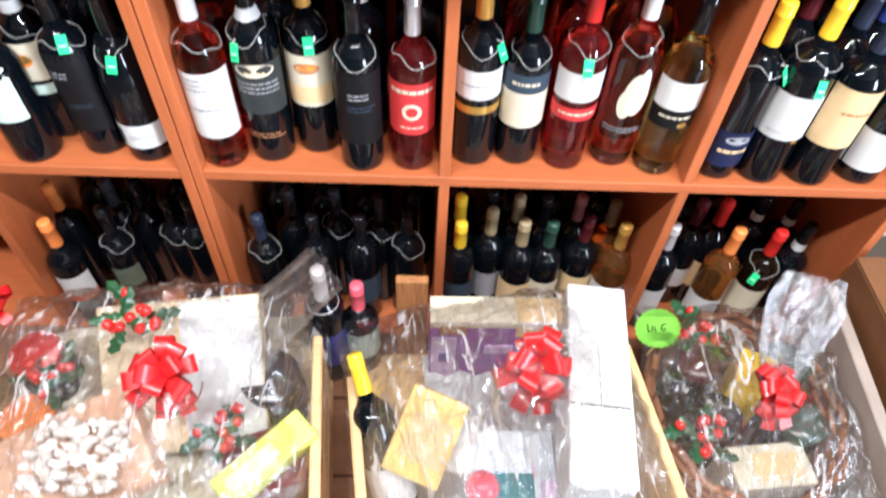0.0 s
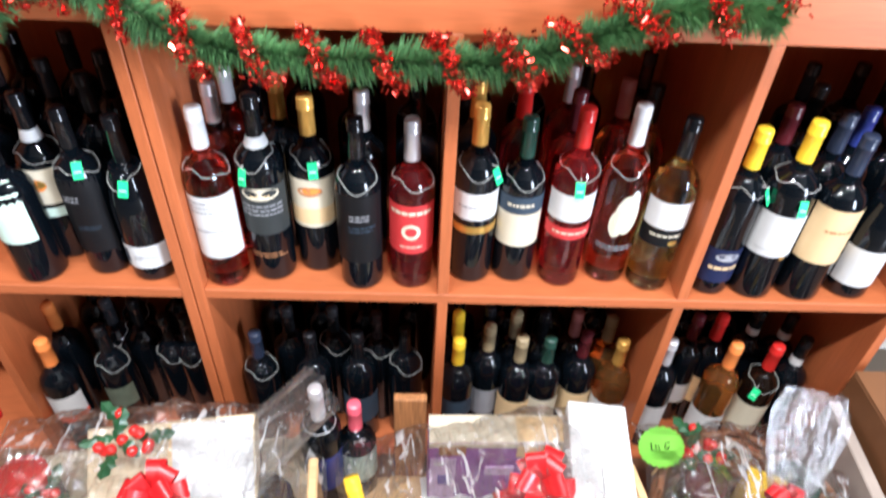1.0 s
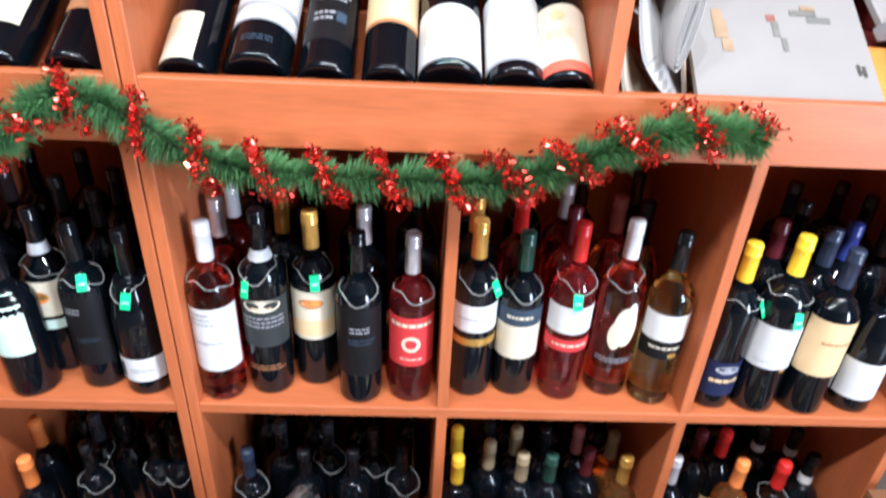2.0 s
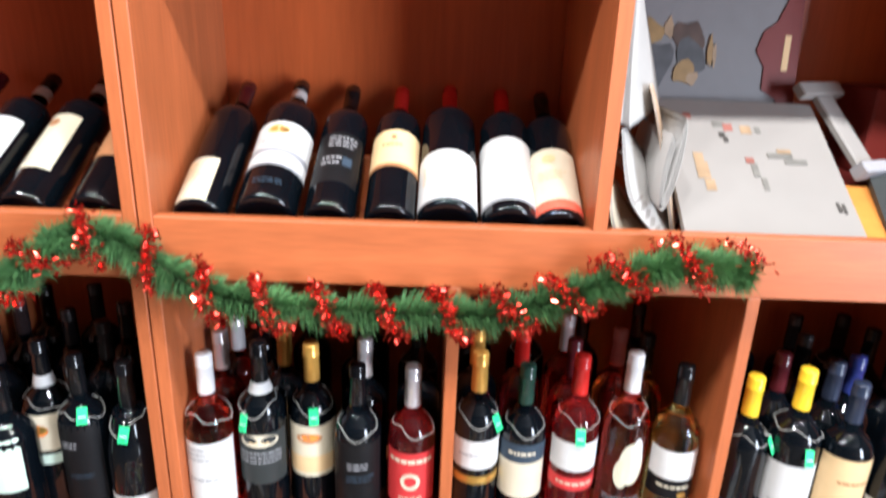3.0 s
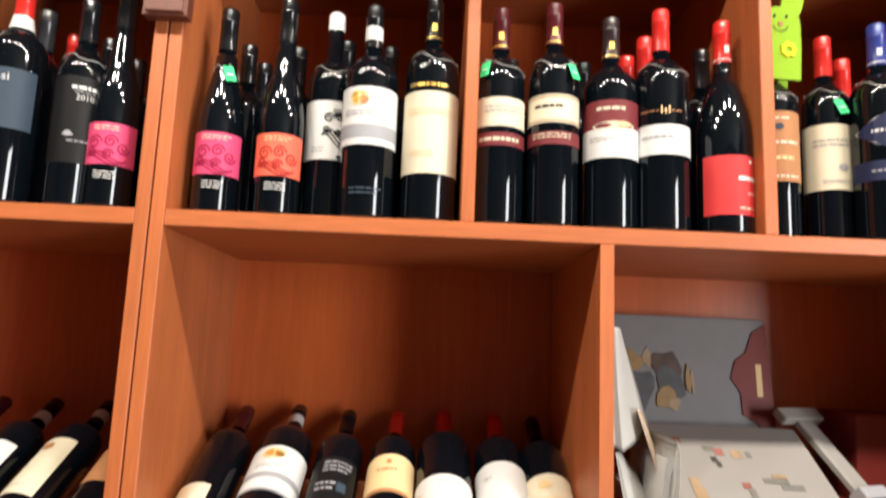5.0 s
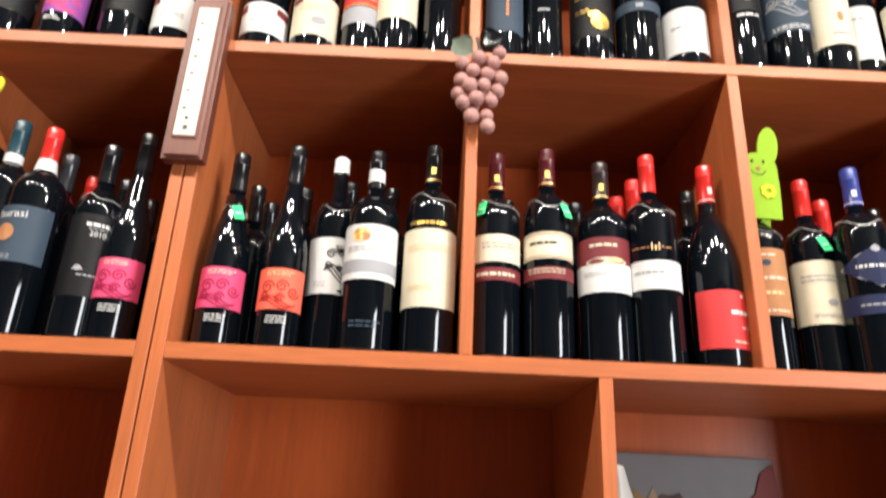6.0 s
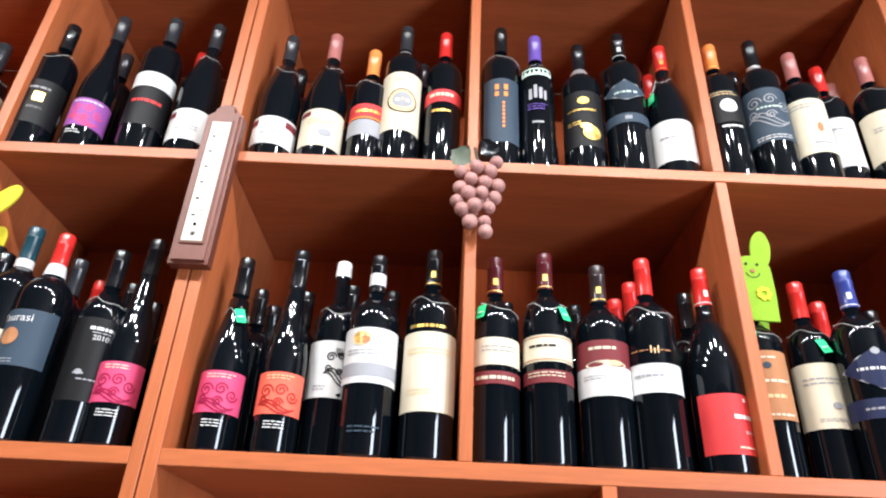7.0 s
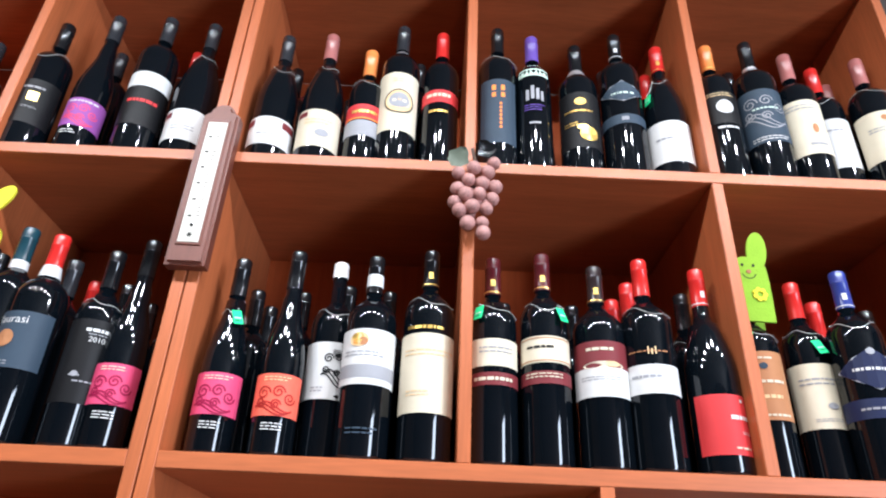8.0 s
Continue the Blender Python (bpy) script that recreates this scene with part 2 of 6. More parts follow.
def radius_at(prof, z):
    for (r0, z0), (r1, z1) in zip(prof[4:], prof[5:]):
        if z0 <= z <= z1:
            return r0 + (r1 - r0) * (z - z0) / max(z1 - z0, 1e-6)
    return prof[4][0]


def sheet_on(prof, R, u0, u1, v0, v1, off):
    """A paper patch wrapped on a bottle: u along its girth, v its height."""
    bm = bmesh.new()
    nu, nv = max(2, int((u1 - u0) / 0.006)), max(1, int((v1 - v0) / 0.015))
    grid = []
    for j in range(nv + 1):
        v = v0 + (v1 - v0) * j / nv
        r = radius_at(prof, v) + off
        row = []
        for i in range(nu + 1):
            a = (u0 + (u1 - u0) * i / nu) / R
            row.append(bm.verts.new((r * math.sin(a), -r * math.cos(a), v)))
        grid.append(row)
    for j in range(nv):
        for i in range(nu):
            bm.faces.new((grid[j][i], grid[j][i + 1], grid[j + 1][i + 1], grid[j + 1][i]))
    return bm


def bend(bm, prof, R, off):
    for vert in bm.verts:
        u, v = vert.co.x, vert.co.y
        r = radius_at(prof, v) + off + vert.co.z
        vert.co = (r * math.sin(u / R), -r * math.cos(u / R), v)
    return bm


def disc_flat(u, v, ru, rv, n=20):
    bm = bmesh.new()
    c = bm.verts.new((u, v, 0))
    ring = [bm.verts.new((u + ru * math.cos(2 * math.pi * i / n), v + rv * math.sin(2 * math.pi * i / n), 0)) for i in range(n)]
    for i in range(n):
        bm.faces.new((c, ring[i], ring[(i + 1) % n]))
    return bm


def ribbon_flat(bm, pts, w):
    """A drawn line of width w in the plane, added to bm."""
    prev = None
    for i, (x, y) in enumerate(pts):
        a, b = pts[max(i - 1, 0)], pts[min(i + 1, len(pts) - 1)]
        dx, dy = b[0] - a[0], b[1] - a[1]
        d = math.hypot(dx, dy) or 1
        nx, ny = -dy / d * w / 2, dx / d * w / 2
        cur = (bm.verts.new((x + nx, y + ny, 0)), bm.verts.new((x - nx, y - ny, 0)))
        if prev:
            bm.faces.new((prev[0], prev[1], cur[1], cur[0]))
        prev = cur
    return bm


def swirls(u, v, w, h):
    bm = bmesh.new()
    for cx, cy, r, turn in ((-0.28, 0.22, 0.17, 1), (0.06, 0.27, 0.15, 1), (0.33, 0.05, 0.15, -1), (-0.33, -0.12, 0.13, -1), (0.02, -0.22, 0.12, 1)):
        ribbon_flat(bm, [(u + w * cx + w * r * (1 - k / 24) * math.cos(turn * k * 0.5), v + h * cy + w * r * (1 - k / 24) * math.sin(turn * k * 0.5)) for k in range(21)], 0.0021)
    for k in range(3):
        ribbon_flat(bm, [(u + w * (-0.48 + 0.09 * i), v - h * (0.30 + 0.07 * k) + 0.18 * h * math.sin(i * 0.55 + k * 0.5)) for i in range(11)], 0.0021)
    return bm


def words(text, u, v, size):
    cu = bpy.data.curves.new("lettering", "FONT")
    cu.body, cu.size, cu.align_x, cu.align_y, cu.resolution_u = text, size, "CENTER", "CENTER", 2
    ob = new("lettering", cu)
    me = bpy.data.meshes.new_from_object(ob.evaluated_get(bpy.context.evaluated_depsgraph_get()))
    bpy.data.objects.remove(ob)
    bm = bmesh.new()
    bm.from_mesh(me)
    bpy.data.meshes.remove(me)
    bmesh.ops.translate(bm, verts=bm.verts, vec=(u, v, 0))
    return bm


SHARED = {}
PLACED = []


def shared(key, make, material):
    if key not in SHARED:
        bm = make()
        me = bpy.data.meshes.new(key[0])
        for f in bm.faces:
            f.smooth = True
        bm.to_mesh(me)
        bm.free()
        me.materials.append(material)
        SHARED[key] = me
    return SHARED[key]


def bottle(x, y, z, H, kind, glass, cap, desc, labels=(), marks=(), az=None, caplen=0.063, tag=None, string=False, tilt=0.0, spin=0.0, neckband=None, crest=None, group="wine bottles on the shelves"):
    """labels: (v0, v1, half width, material); marks: kind, material, then its numbers in mm from the label's middle and the base."""
    H = round(H, 3)
    prof, R = profile(kind, H), RADIUS[kind]
    if az is None:
        az = -0.55 * math.degrees(math.atan2(x + 0.035, 0.87 + y))
    m = pose(x, y, z, 0, 0, az) if not tilt else pose(x, y, z, -90 + tilt, 0, spin)
    b = thing("wine_bottle", m, desc, "bottle", group)
    PLACED.append((x, y, z))
    turn = pose(0, 0, 0, 0, 0, az) if tilt else None
    part_of("glass", shared(("glass", kind, H, glass.name), lambda: lathe(prof), glass), b)
    r0 = max(0.0127, radius_at(prof, H - caplen) + 0.0006)
    cp = [(r0, H - caplen), (0.0126, H - caplen + 0.012), (0.0122, H - 0.0205), (0.0128, H - 0.0195), (0.0129, H - 0.0165), (0.0123, H - 0.0155), (0.0125, H - 0.003), (0.0120, H - 0.0008), (0.0108, H + 0.0010), (0, H + 0.0013)]
    part_of("capsule", shared(("capsule", kind, H, caplen, cap.name), lambda: lathe(cp, 20), cap), b)
    if neckband:
        v, hh, nm = neckband
        part("neck_band", sheet_on(prof, 0.0128, -0.0128 * math.pi, 0.0128 * math.pi, H - v, H - v + hh, 0.0014), nm, b, smooth=True)
    if crest:
        part("crest", sheet_on(prof, 0.0128, -0.0034, 0.0034, H - 0.050, H - 0.039, 0.0019), crest, b)
        part("crest_band", sheet_on(prof, 0.0128, -0.0128 * math.pi, 0.0128 * math.pi, H - 0.060, H - 0.0585, 0.0016), crest, b)
    for k, (v0, v1, half, pm) in enumerate(labels):
        part("label", sheet_on(prof, R, -half, half, v0, v1, 0.0004 + 0.0003 * k), pm, b, smooth=True, at=turn)
    for mark in marks:
        what, pm, *n = mark
        if what == "bar":
            u, v, w, hh = (k / 1000 for k in n)
            part("print", sheet_on(prof, R, u - w / 2, u + w / 2, v - hh / 2, v + hh / 2, 0.0010), pm, b, at=turn)
        elif what == "column":
            u, v, w, hh = n
            for k in range(7):
                part("print", sheet_on(prof, R, (u - w / 2) / 1000, (u + w / 2) / 1000, (v - hh / 2 + k * hh / 7) / 1000, (v - hh / 2 + (k + 0.62) * hh / 7) / 1000, 0.0010), pm, b, at=turn)
        elif what == "lines":
            u, v, w, hh, rows = n
            bm = bmesh.new()
            rr = random.Random(int(abs(u * 7 + v * 13 + rows)))
            for k in range(rows):
                yy = (v + hh / 2 - (k + 0.5) * hh / rows) / 1000
                xx, th = (u - w / 2) / 1000, hh / rows / 1000 * (0.36 if rows > 1 else 0.52)
                end = (u + w / 2 * (1 if rr.random() < 0.5 else 0.7)) / 1000
                while xx < end:
                    ww = min(rr.uniform(0.003, 0.012), end - xx)
                    ribbon_flat(bm, [(xx, yy), (xx + ww / 2, yy), (xx + ww, yy)], th)
                    xx += ww + 0.0016
            part("print", bend(bm, prof, R, 0.0011), pm, b, at=turn)
        elif what == "disc":
            u, v, ru, rv = (k / 1000 for k in n)
            part("emblem", bend(disc_flat(u, v, ru, rv), prof, R, 0.0013), pm, b, at=turn)
        elif what == "swirl":
            u, v, w, hh = (k / 1000 for k in n)
            part("swirl_print", bend(swirls(u, v, w, hh), prof, R, 0.0011), pm, b, at=turn)
        elif what == "text":
            t, u, v, size = n
            part("lettering", bend(words(t, u / 1000, v / 1000, size / 1000), prof, R, 0.0012), pm, b, at=turn)
        elif what == "diamond":
            u, v, w, hh, d = (*(k / 1000 for k in n), 0.0012)
            bm = bmesh.new()
            nn = 8
            tops = [bm.verts.new((u + w / 2 * (2 * i / nn - 1), v + hh / 2 * (1 - abs(2 * i / nn - 1)) ** 0.9, 0)) for i in range(nn + 1)]
            lows = [bm.verts.new((u + w / 2 * (2 * i / nn - 1), v - hh / 2 * (1 - abs(2 * i / nn - 1)) ** 0.9 - 0.0001, 0)) for i in range(nn + 1)]
            for i in range(nn):
                bm.faces.new((lows[i], lows[i + 1], tops[i + 1], tops[i]))
            part("diamond_label", bend(bm, prof, R, d), pm, b, at=turn)
            bm = bmesh.new()
            ribbon_flat(bm, [(u - w / 2, v), (u - w / 4, v + hh * 0.268), (u, v + hh / 2), (u + w / 4, v + hh * 0.268), (u + w / 2, v), (u + w / 4, v - hh * 0.268), (u, v - hh / 2), (u - w / 4, v - hh * 0.268), (u - w / 2, v)], 0.0018)
            part("label_border", bend(bm, prof, R, d + 0.0004), GREYP, b, at=turn)
    if tag or string:
        rs = random.Random(int(x * 1000) + 7)
        zs, lean, dip = H - 0.088, rs.uniform(-0.7, 0.7), rs.uniform(0.010, 0.020)
        ring = []
        for t in [k * math.pi / 14 for k in range(28)]:
            hz = zs + 0.005 * math.sin(2 * t + 3 * lean) + 0.003 * math.sin(5 * t + lean) - dip * max(0.0, -math.sin(t + lean)) ** 1.5
            rd = max(radius_at(prof, hz) + 0.0016, 0.0165)
            ring.append((rd * math.cos(t), rd * math.sin(t), hz))
        part("string", tube(ring, 0.00045, 5, True), STRING, b, smooth=True)
    if tag:
        tu, tv = tag
        rt = radius_at(prof, tv) + 0.004
        a = tu / R
        t = part("price_tag", box(-0.0072, 0.0072, -0.0005, 0.0005, -0.014, 0.012, 0.0004), TAGGREEN, b, "small fluorescent green price tag on a string",
                 at=Matrix.Translation((rt * math.sin(a), -rt * math.cos(a), tv)) @ pose(0, 0, 0, -22 if kind != "bur" else -15, 10 * math.sin(tu * 400), math.degrees(a)))
        part("print", box(-0.005, 0.005, -0.001, -0.0007, -0.004, -0.002, 0), PALEGREEN, t)
        part("print", box(-0.005, 0.003, -0.001, -0.0007, -0.009, -0.0075, 0), BLACKP, t)
        top = Vector((rt * math.sin(a), -rt * math.cos(a) + 0.004, tv + 0.014))
        part("string", tube([top, top * 0.8 + Vector((0, -0.004, zs * 0.2)), Vector((0.018 * math.sin(a), -0.018 * math.cos(a), zs))], 0.0008, 5), STRING, b)
    return b


# ---- room ----
def slab(name, dims, material, label, category="wall"):
    return tagged(part(name, box(*dims, 0), material), label, category, kind="structure")


# unseen floor, ceiling and brown walls have dark colours to hold down bounced light
CEIL = mat("ceiling_paint", (0.22, 0.20, 0.18), 0.8, vary=0.04, scale=8)
slab("floor", (-2.8, 2.72, -3.3, 0.45, -0.1, 0.0), TILE, "beige stone tiled shop floor", "floor")
slab("ceiling", (-2.92, 2.72, -3.3, 0.57, 2.8, 2.9), CEIL, "beige plastered shop ceiling", "ceiling")
slab("wall_north", (-2.8, 2.6, 0.45, 0.57, 0.0, 2.8), PLASTER, "white plastered wall behind the shelves")
slab("wall_west", (-2.92, -2.8, -3.3, 0.57, 0.0, 2.8), BROWNWALL, "unseen side wall kept dark brown to cut bounced light")
slab("ground", (-400, 400, -400, 400, -0.25, -0.12), TILE, "pale paving outside the shop", "pavement")
# plain south wall, east wall with the shop window
slab("wall_south", (-2.8, 2.6, -3.3, -3.2, 0.0, 2.8), BROWNWALL, "unseen rear wall kept dark brown to cut bounced light")
slab("wall_east", (2.6, 2.72, -3.3, 0.57, 0.0, WZ0), BROWNWALL, "unseen dark brown wall under the shop window")
slab("wall_east_lintel", (2.6, 2.72, -3.3, 0.57, WZ1, 2.8), BROWNWALL, "unseen dark brown wall over the shop window")
slab("wall_east_pier", (2.6, 2.72, -3.3, WY0, WZ0, WZ1), BROWNWALL, "unseen dark brown wall beside the shop window")
slab("wall_east_pier", (2.6, 2.72, WY1, 0.57, WZ0, WZ1), BROWNWALL, "unseen dark brown wall beside the shop window")
PANE = mat("window_glass", (1, 1, 1), 0.0, vary=0.0, transmission=1.0)


def glazing(name, m, w, h, label):
    win = thing(name, m, label, "window", kind="structure")
    for a, b_, c, d in ((-w / 2, -w / 2 + 0.045, 0, h), (w / 2 - 0.045, w / 2, 0, h), (-w / 2 + 0.045, w / 2 - 0.045, 0, 0.05), (-w / 2 + 0.045, w / 2 - 0.045, h - 0.05, h)):
        part("window_frame", box(a, b_, -0.03, 0.03, c, d), METAL, win)
    part("pane", box(-w / 2 + 0.045, w / 2 - 0.045, -0.004, 0.004, 0.05, h - 0.05, 0), PANE, win).visible_shadow = False


glazing("window_1", pose(2.66, (WY0 + WY1) / 2, WZ0, 0, 0, 90), WY1 - WY0, WZ1 - WZ0, "grey metal framed broad shop window")

for lx in LIGHTS_X:
    dl = thing("ceiling_light", pose(lx, TUBE_Y, 2.76), "slim short white ceiling light fitting", "lamp", "ceiling lights")
    part("housing", box(-0.035, 0.035, -TUBE_LENGTH / 2 - 0.03, TUBE_LENGTH / 2 + 0.03, 0.005, 0.04, 0.004), METAL, dl)
    for ey in (-1, 1):
        part("end_cap", box(-0.03, 0.03, ey * (TUBE_LENGTH / 2 + 0.016) - 0.012, ey * (TUBE_LENGTH / 2 + 0.016) + 0.012, -0.012, 0.0048, 0.003), METAL, dl)

# ---- shelving ----
S1, S2, S3, S4, S5, TOP = 0.12, 0.617, 1.150, 1.567, 2.044, 2.51
RAIL = 1.064  # underside of the broad rail
T = 0.018
DEPTH = 0.36
S3F = 1.103  # floor of the display row, behind its raised front rail


def shelving_unit(x0, x1, dividers, middle):
    """Frame from x0 to x1 with dividers in the rows below and above, and one divider in the display row."""
    u = thing("shelving_unit", pose(0, 0, 0), "tall cherry-veneered wine shelving unit against the wall", "shelf", "shelving units")
    part("side_panel", box(x0, x0 + T, 0, DEPTH, 0, TOP + 0.02), WOOD_V, u)
    part("side_panel", box(x1 - T, x1, 0, DEPTH, 0, TOP + 0.02), WOOD_V, u)
    a, b_ = x0 + T, x1 - T
    part("back_panel", box(a, b_, DEPTH - 0.012, DEPTH, 0, TOP, 0), WOOD_B, u)
    back = DEPTH - 0.012
    part("plinth", box(a, b_, 0.02, 0.04, 0, S1 - T), WOOD_H, u)
    for z, th in ((S1, T), (S2, 0.020), (S3F, T), (S4, 0.022), (S5, 0.020), (TOP + 0.02, 0.02)):
        part("shelf", box(a, b_, 0.0005 if z != S3F else 0.0198, back, z - th, z), WOOD_H, u)
    part("apron", box(a, b_, 0.0008, 0.0195, RAIL, S3), WOOD_H, u, "broad front rail under the display shelf")
    for lo, hi in ((S1, S2 - 0.020), (S2, S3), (S4, S5 - 0.020), (S5, TOP)):
        for x in dividers:
            part("divider", box(x - T / 2, x + T / 2, 0.0012, back, lo, hi if lo != S2 else RAIL), WOOD_V, u)
            if lo == S2:
                part("divider_top", box(x - T / 2, x + T / 2, 0.0198, back, RAIL, S3F - T), WOOD_V, u)
    for x in middle:
        part("divider", box(x - T / 2, x + T / 2, 0.0205, back, S3F, S4 - 0.022), WOOD_V, u)
        part("divider_edge", box(x - T / 2, x + T / 2, 0.0012, 0.0205, S3, S4 - 0.022, 0), WOOD_V, u)
    return u


shelving_unit(-0.411, 0.793, (0.0, 0.402), (0.184,))
shelving_unit(-1.53, -0.4135, (-0.79, -1.16), (-0.98,))

# ---- bottles, row by row ----
# top row
bottle(-0.771, 0.05, S5, 0.311, "bdx", GLASS, C_BLACK, "black wine bottle with a gold square on its black label", [(0.0543, 0.1481, 0.042, BLACKP)], [("bar", GOLD, 0, 110.6, 17, 19), ("lines", GREYP, 0, 130.3, 40, 8, 1), ("lines", GREYP, 0, 86.9, 24, 5, 2)], string=True)
bottle(-0.68, 0.05, S5, 0.337, "hock", GLASS, C_GREY, "tall dark wine bottle with a purple label", [(0.0545, 0.114, 0.05, PURPLE)], [("lines", WHITE, 0, 107.1, 50, 6, 1), ("swirl", MAGENTA, 0, 81.3, 60, 40), ("lines", WHITE, -10, 41.6, 26, 10, 2)])
bottle(-0.58, 0.05, S5, 0.339, "bdx", GLASS, C_GREY, "dark wine bottle with a white and black label", [(0.1442, 0.177, 0.05, WHITE), (0.0597, 0.1432, 0.05, BLACKP)], [("lines", RED, 0, 111.4, 52, 12, 1)])
bottle(-0.493, 0.05, S5, 0.327, "bur", GLASS, C_GREY, "round-shouldered dark wine bottle with a low white label", [(0.0299, 0.0947, 0.055, WHITE)], [("bar", MAROON, -38, 81.8, 22, 12), ("bar", MAROON, 38, 81.8, 22, 12), ("lines", GREYP, 0, 54.8, 44, 12, 2)], string=True)
bottle(-0.556, 0.14, S5, 0.339, "bdx", GLASS, C_RED, "dark wine bottle with a red capsule")
bottle(-0.716, 0.15, S5, 0.338, "bdx", GLASS, C_GREY, "dark wine bottle with a grey capsule")
bottle(-0.894, 0.06, S5, 0.265, "bdx", GLASS, C_GREY, "dark wine bottle with a grey capsule and string", [(0.0587, 0.1369, 0.05, CREAM)], string=True)
bottle(-0.348, 0.052, S5, 0.307, "bur", GLASS, C_GREY, "round-shouldered dark wine bottle with a low white label", [(0.03, 0.088, 0.06, WHITE)], [("bar", MAROON, -40, 76.0, 24, 14), ("bar", MAROON, 36, 76.0, 30, 14), ("lines", GREYP, 0, 52.0, 40, 6, 1)], string=True)
bottle(-0.265, 0.052, S5, 0.316, "bur", GLASS, C_MAUVE, "round-shouldered dark wine bottle with a cream label", [(0.0301, 0.1083, 0.05, CREAM)], [("bar", MAROON, -32, 98.3, 22, 10), ("disc", GREYP, 8, 58.2, 12, 8), ("lines", TAN, 0, 82.3, 50, 14, 2)], string=True)
bottle(-0.187, 0.052, S5, 0.279, "slim", GLASS, C_ORANGE, "small dark wine bottle with a red and silver label", [(0.0953, 0.1285, 0.045, RED), (0.0602, 0.0933, 0.045, GREYP)], [("lines", GOLD, 0, 112.4, 46, 12, 1), ("bar", ORANGEP, 0, 97.3, 80, 3)], string=True)
bottle(-0.13, 0.05, S5, 0.343, "bdx", GLASS, C_GREY, "tall dark wine bottle with a large cream label and round emblem", [(0.0704, 0.2012, 0.046, CREAM)], [("disc", BLACKP, 3, 134.8, 27, 27), ("disc", TAN, 3, 134.8, 24.5, 24.5), ("disc", GREYP, 3, 136.8, 18, 17), ("lines", TAN, 0, 183.1, 22, 12, 2)], neckband=(0.075, 0.006, SILVER))
bottle(-0.054, 0.05, S5, 0.33, "slim", GLASS, C_RED, "slender dark wine bottle with a red band label", [(0.1393, 0.1675, 0.055, RED)], [("lines", CREAM, 0, 155.4, 52, 14, 1), ("lines", GOLD, 0, 119.1, 40, 10, 1)])
bottle(0.05, 0.046, S5, 0.345, "bdx", GLASS, C_BLACK, "black wine bottle with orange letters on a slate label", [(0.0506, 0.1922, 0.036, SLATE)], [("bar", ORANGEP, -8, 172.0, 7, 12), ("bar", ORANGEP, 8, 172.0, 7, 12), ("bar", ORANGEP, -8, 155.8, 7, 10), ("bar", ORANGEP, 8, 155.8, 7, 10), ("column", ORANGEP, 4, 111.3, 4, 60)], string=True)
bottle(0.115, 0.046, S5, 0.327, "slim", GLASS, C_PURPLE, "slender dark wine bottle with a pale collar and castle print", [(0.2075, 0.2409, 0.03, PALEGREEN)], [("bar", GREYP, -12, 162.0, 6, 24), ("bar", GREYP, -3, 168.0, 6, 30), ("bar", GREYP, 6, 164.0, 6, 26), ("bar", GREYP, 14, 159.9, 5, 22), ("lines", C_PURPLE, 0, 133.6, 36, 16, 3), ("bar", GREYP, 0, 99.2, 20, 4)])
bottle(0.197, 0.048, S5, 0.311, "bdx", GLASS, C_BLACK, "black wine bottle with a gold lion shape on its label", [(0.0508, 0.1727, 0.045, BLACKP)], [("disc", GOLD, 0, 150.4, 10, 8), ("lines", GOLD, 0, 130.1, 60, 6, 1), ("disc", GOLD, 12, 79.3, 16, 15), ("disc", GOLD, 2, 93.5, 10, 6), ("lines", GOLD, -18, 101.6, 26, 10, 2)], neckband=(0.083, 0.018, SILVER))
bottle(0.276, 0.05, S5, 0.347, "fat", GLASS, C_BLACK, "broad dark wine bottle with a grey diamond label", [(0.1068, 0.1272, 0.06, SLATE)], [("diamond", SLATE, 0, 179.1, 84, 46), ("lines", PALEGREEN, 0, 175.0, 44, 8, 1), ("bar", GREYP, 0, 117.0, 12, 8)], crest=WHITE)
bottle(0.354, 0.05, S5, 0.319, "bur", GLASS, C_RED, "round-shouldered dark wine bottle with a large white label", [(0.0306, 0.1172, 0.06, WHITE)], [("lines", GREYP, -10, 79.5, 34, 8, 1)], tag=(-0.034, 0.1783), crest=GOLD)
bottle(0.45, 0.048, S5, 0.326, "bdx", GLASS, C_ORANGE, "dark wine bottle with orange capsule and white label disc", [(0.1175, 0.189, 0.05, BLACKP)], [("disc", WHITE, 8, 153.3, 15, 15), ("lines", TAN, 0, 181.9, 56, 10, 2), ("lines", WHITE, 8, 108.3, 36, 8, 1)], neckband=(0.06, 0.004, GOLD))
bottle(0.53, 0.05, S5, 0.343, "fat", GLASS, C_BLACK, "tall dark wine bottle with line drawing on a navy label", [(0.0819, 0.1996, 0.055, SLATE)], [("swirl", GREYP, 0, 153.5, 80, 70), ("lines", PALEGREEN, 6, 155.6, 52, 6, 1), ("lines", WHITE, 0, 90.1, 60, 10, 2)], neckband=(0.072, 0.006, SILVER))
bottle(0.601, 0.05, S5, 0.315, "bdx", GLASS, C_MAUVE, "dark wine bottle with a large cream label", [(0.0617, 0.1801, 0.05, CREAM)], [("lines", GREYP, -5, 164.6, 56, 14, 2), ("disc", BROWNP, 12, 115.3, 5, 10), ("bar", GREYP, 12, 82.3, 30, 5)])
bottle(0.672, 0.085, S5, 0.317, "bdx", GLASS, C_RED, "dark wine bottle with a red capsule and pale label", [(0.0617, 0.1698, 0.05, WHITE)], [("lines", GREYP, 0, 144.0, 44, 8, 1)], string=True)
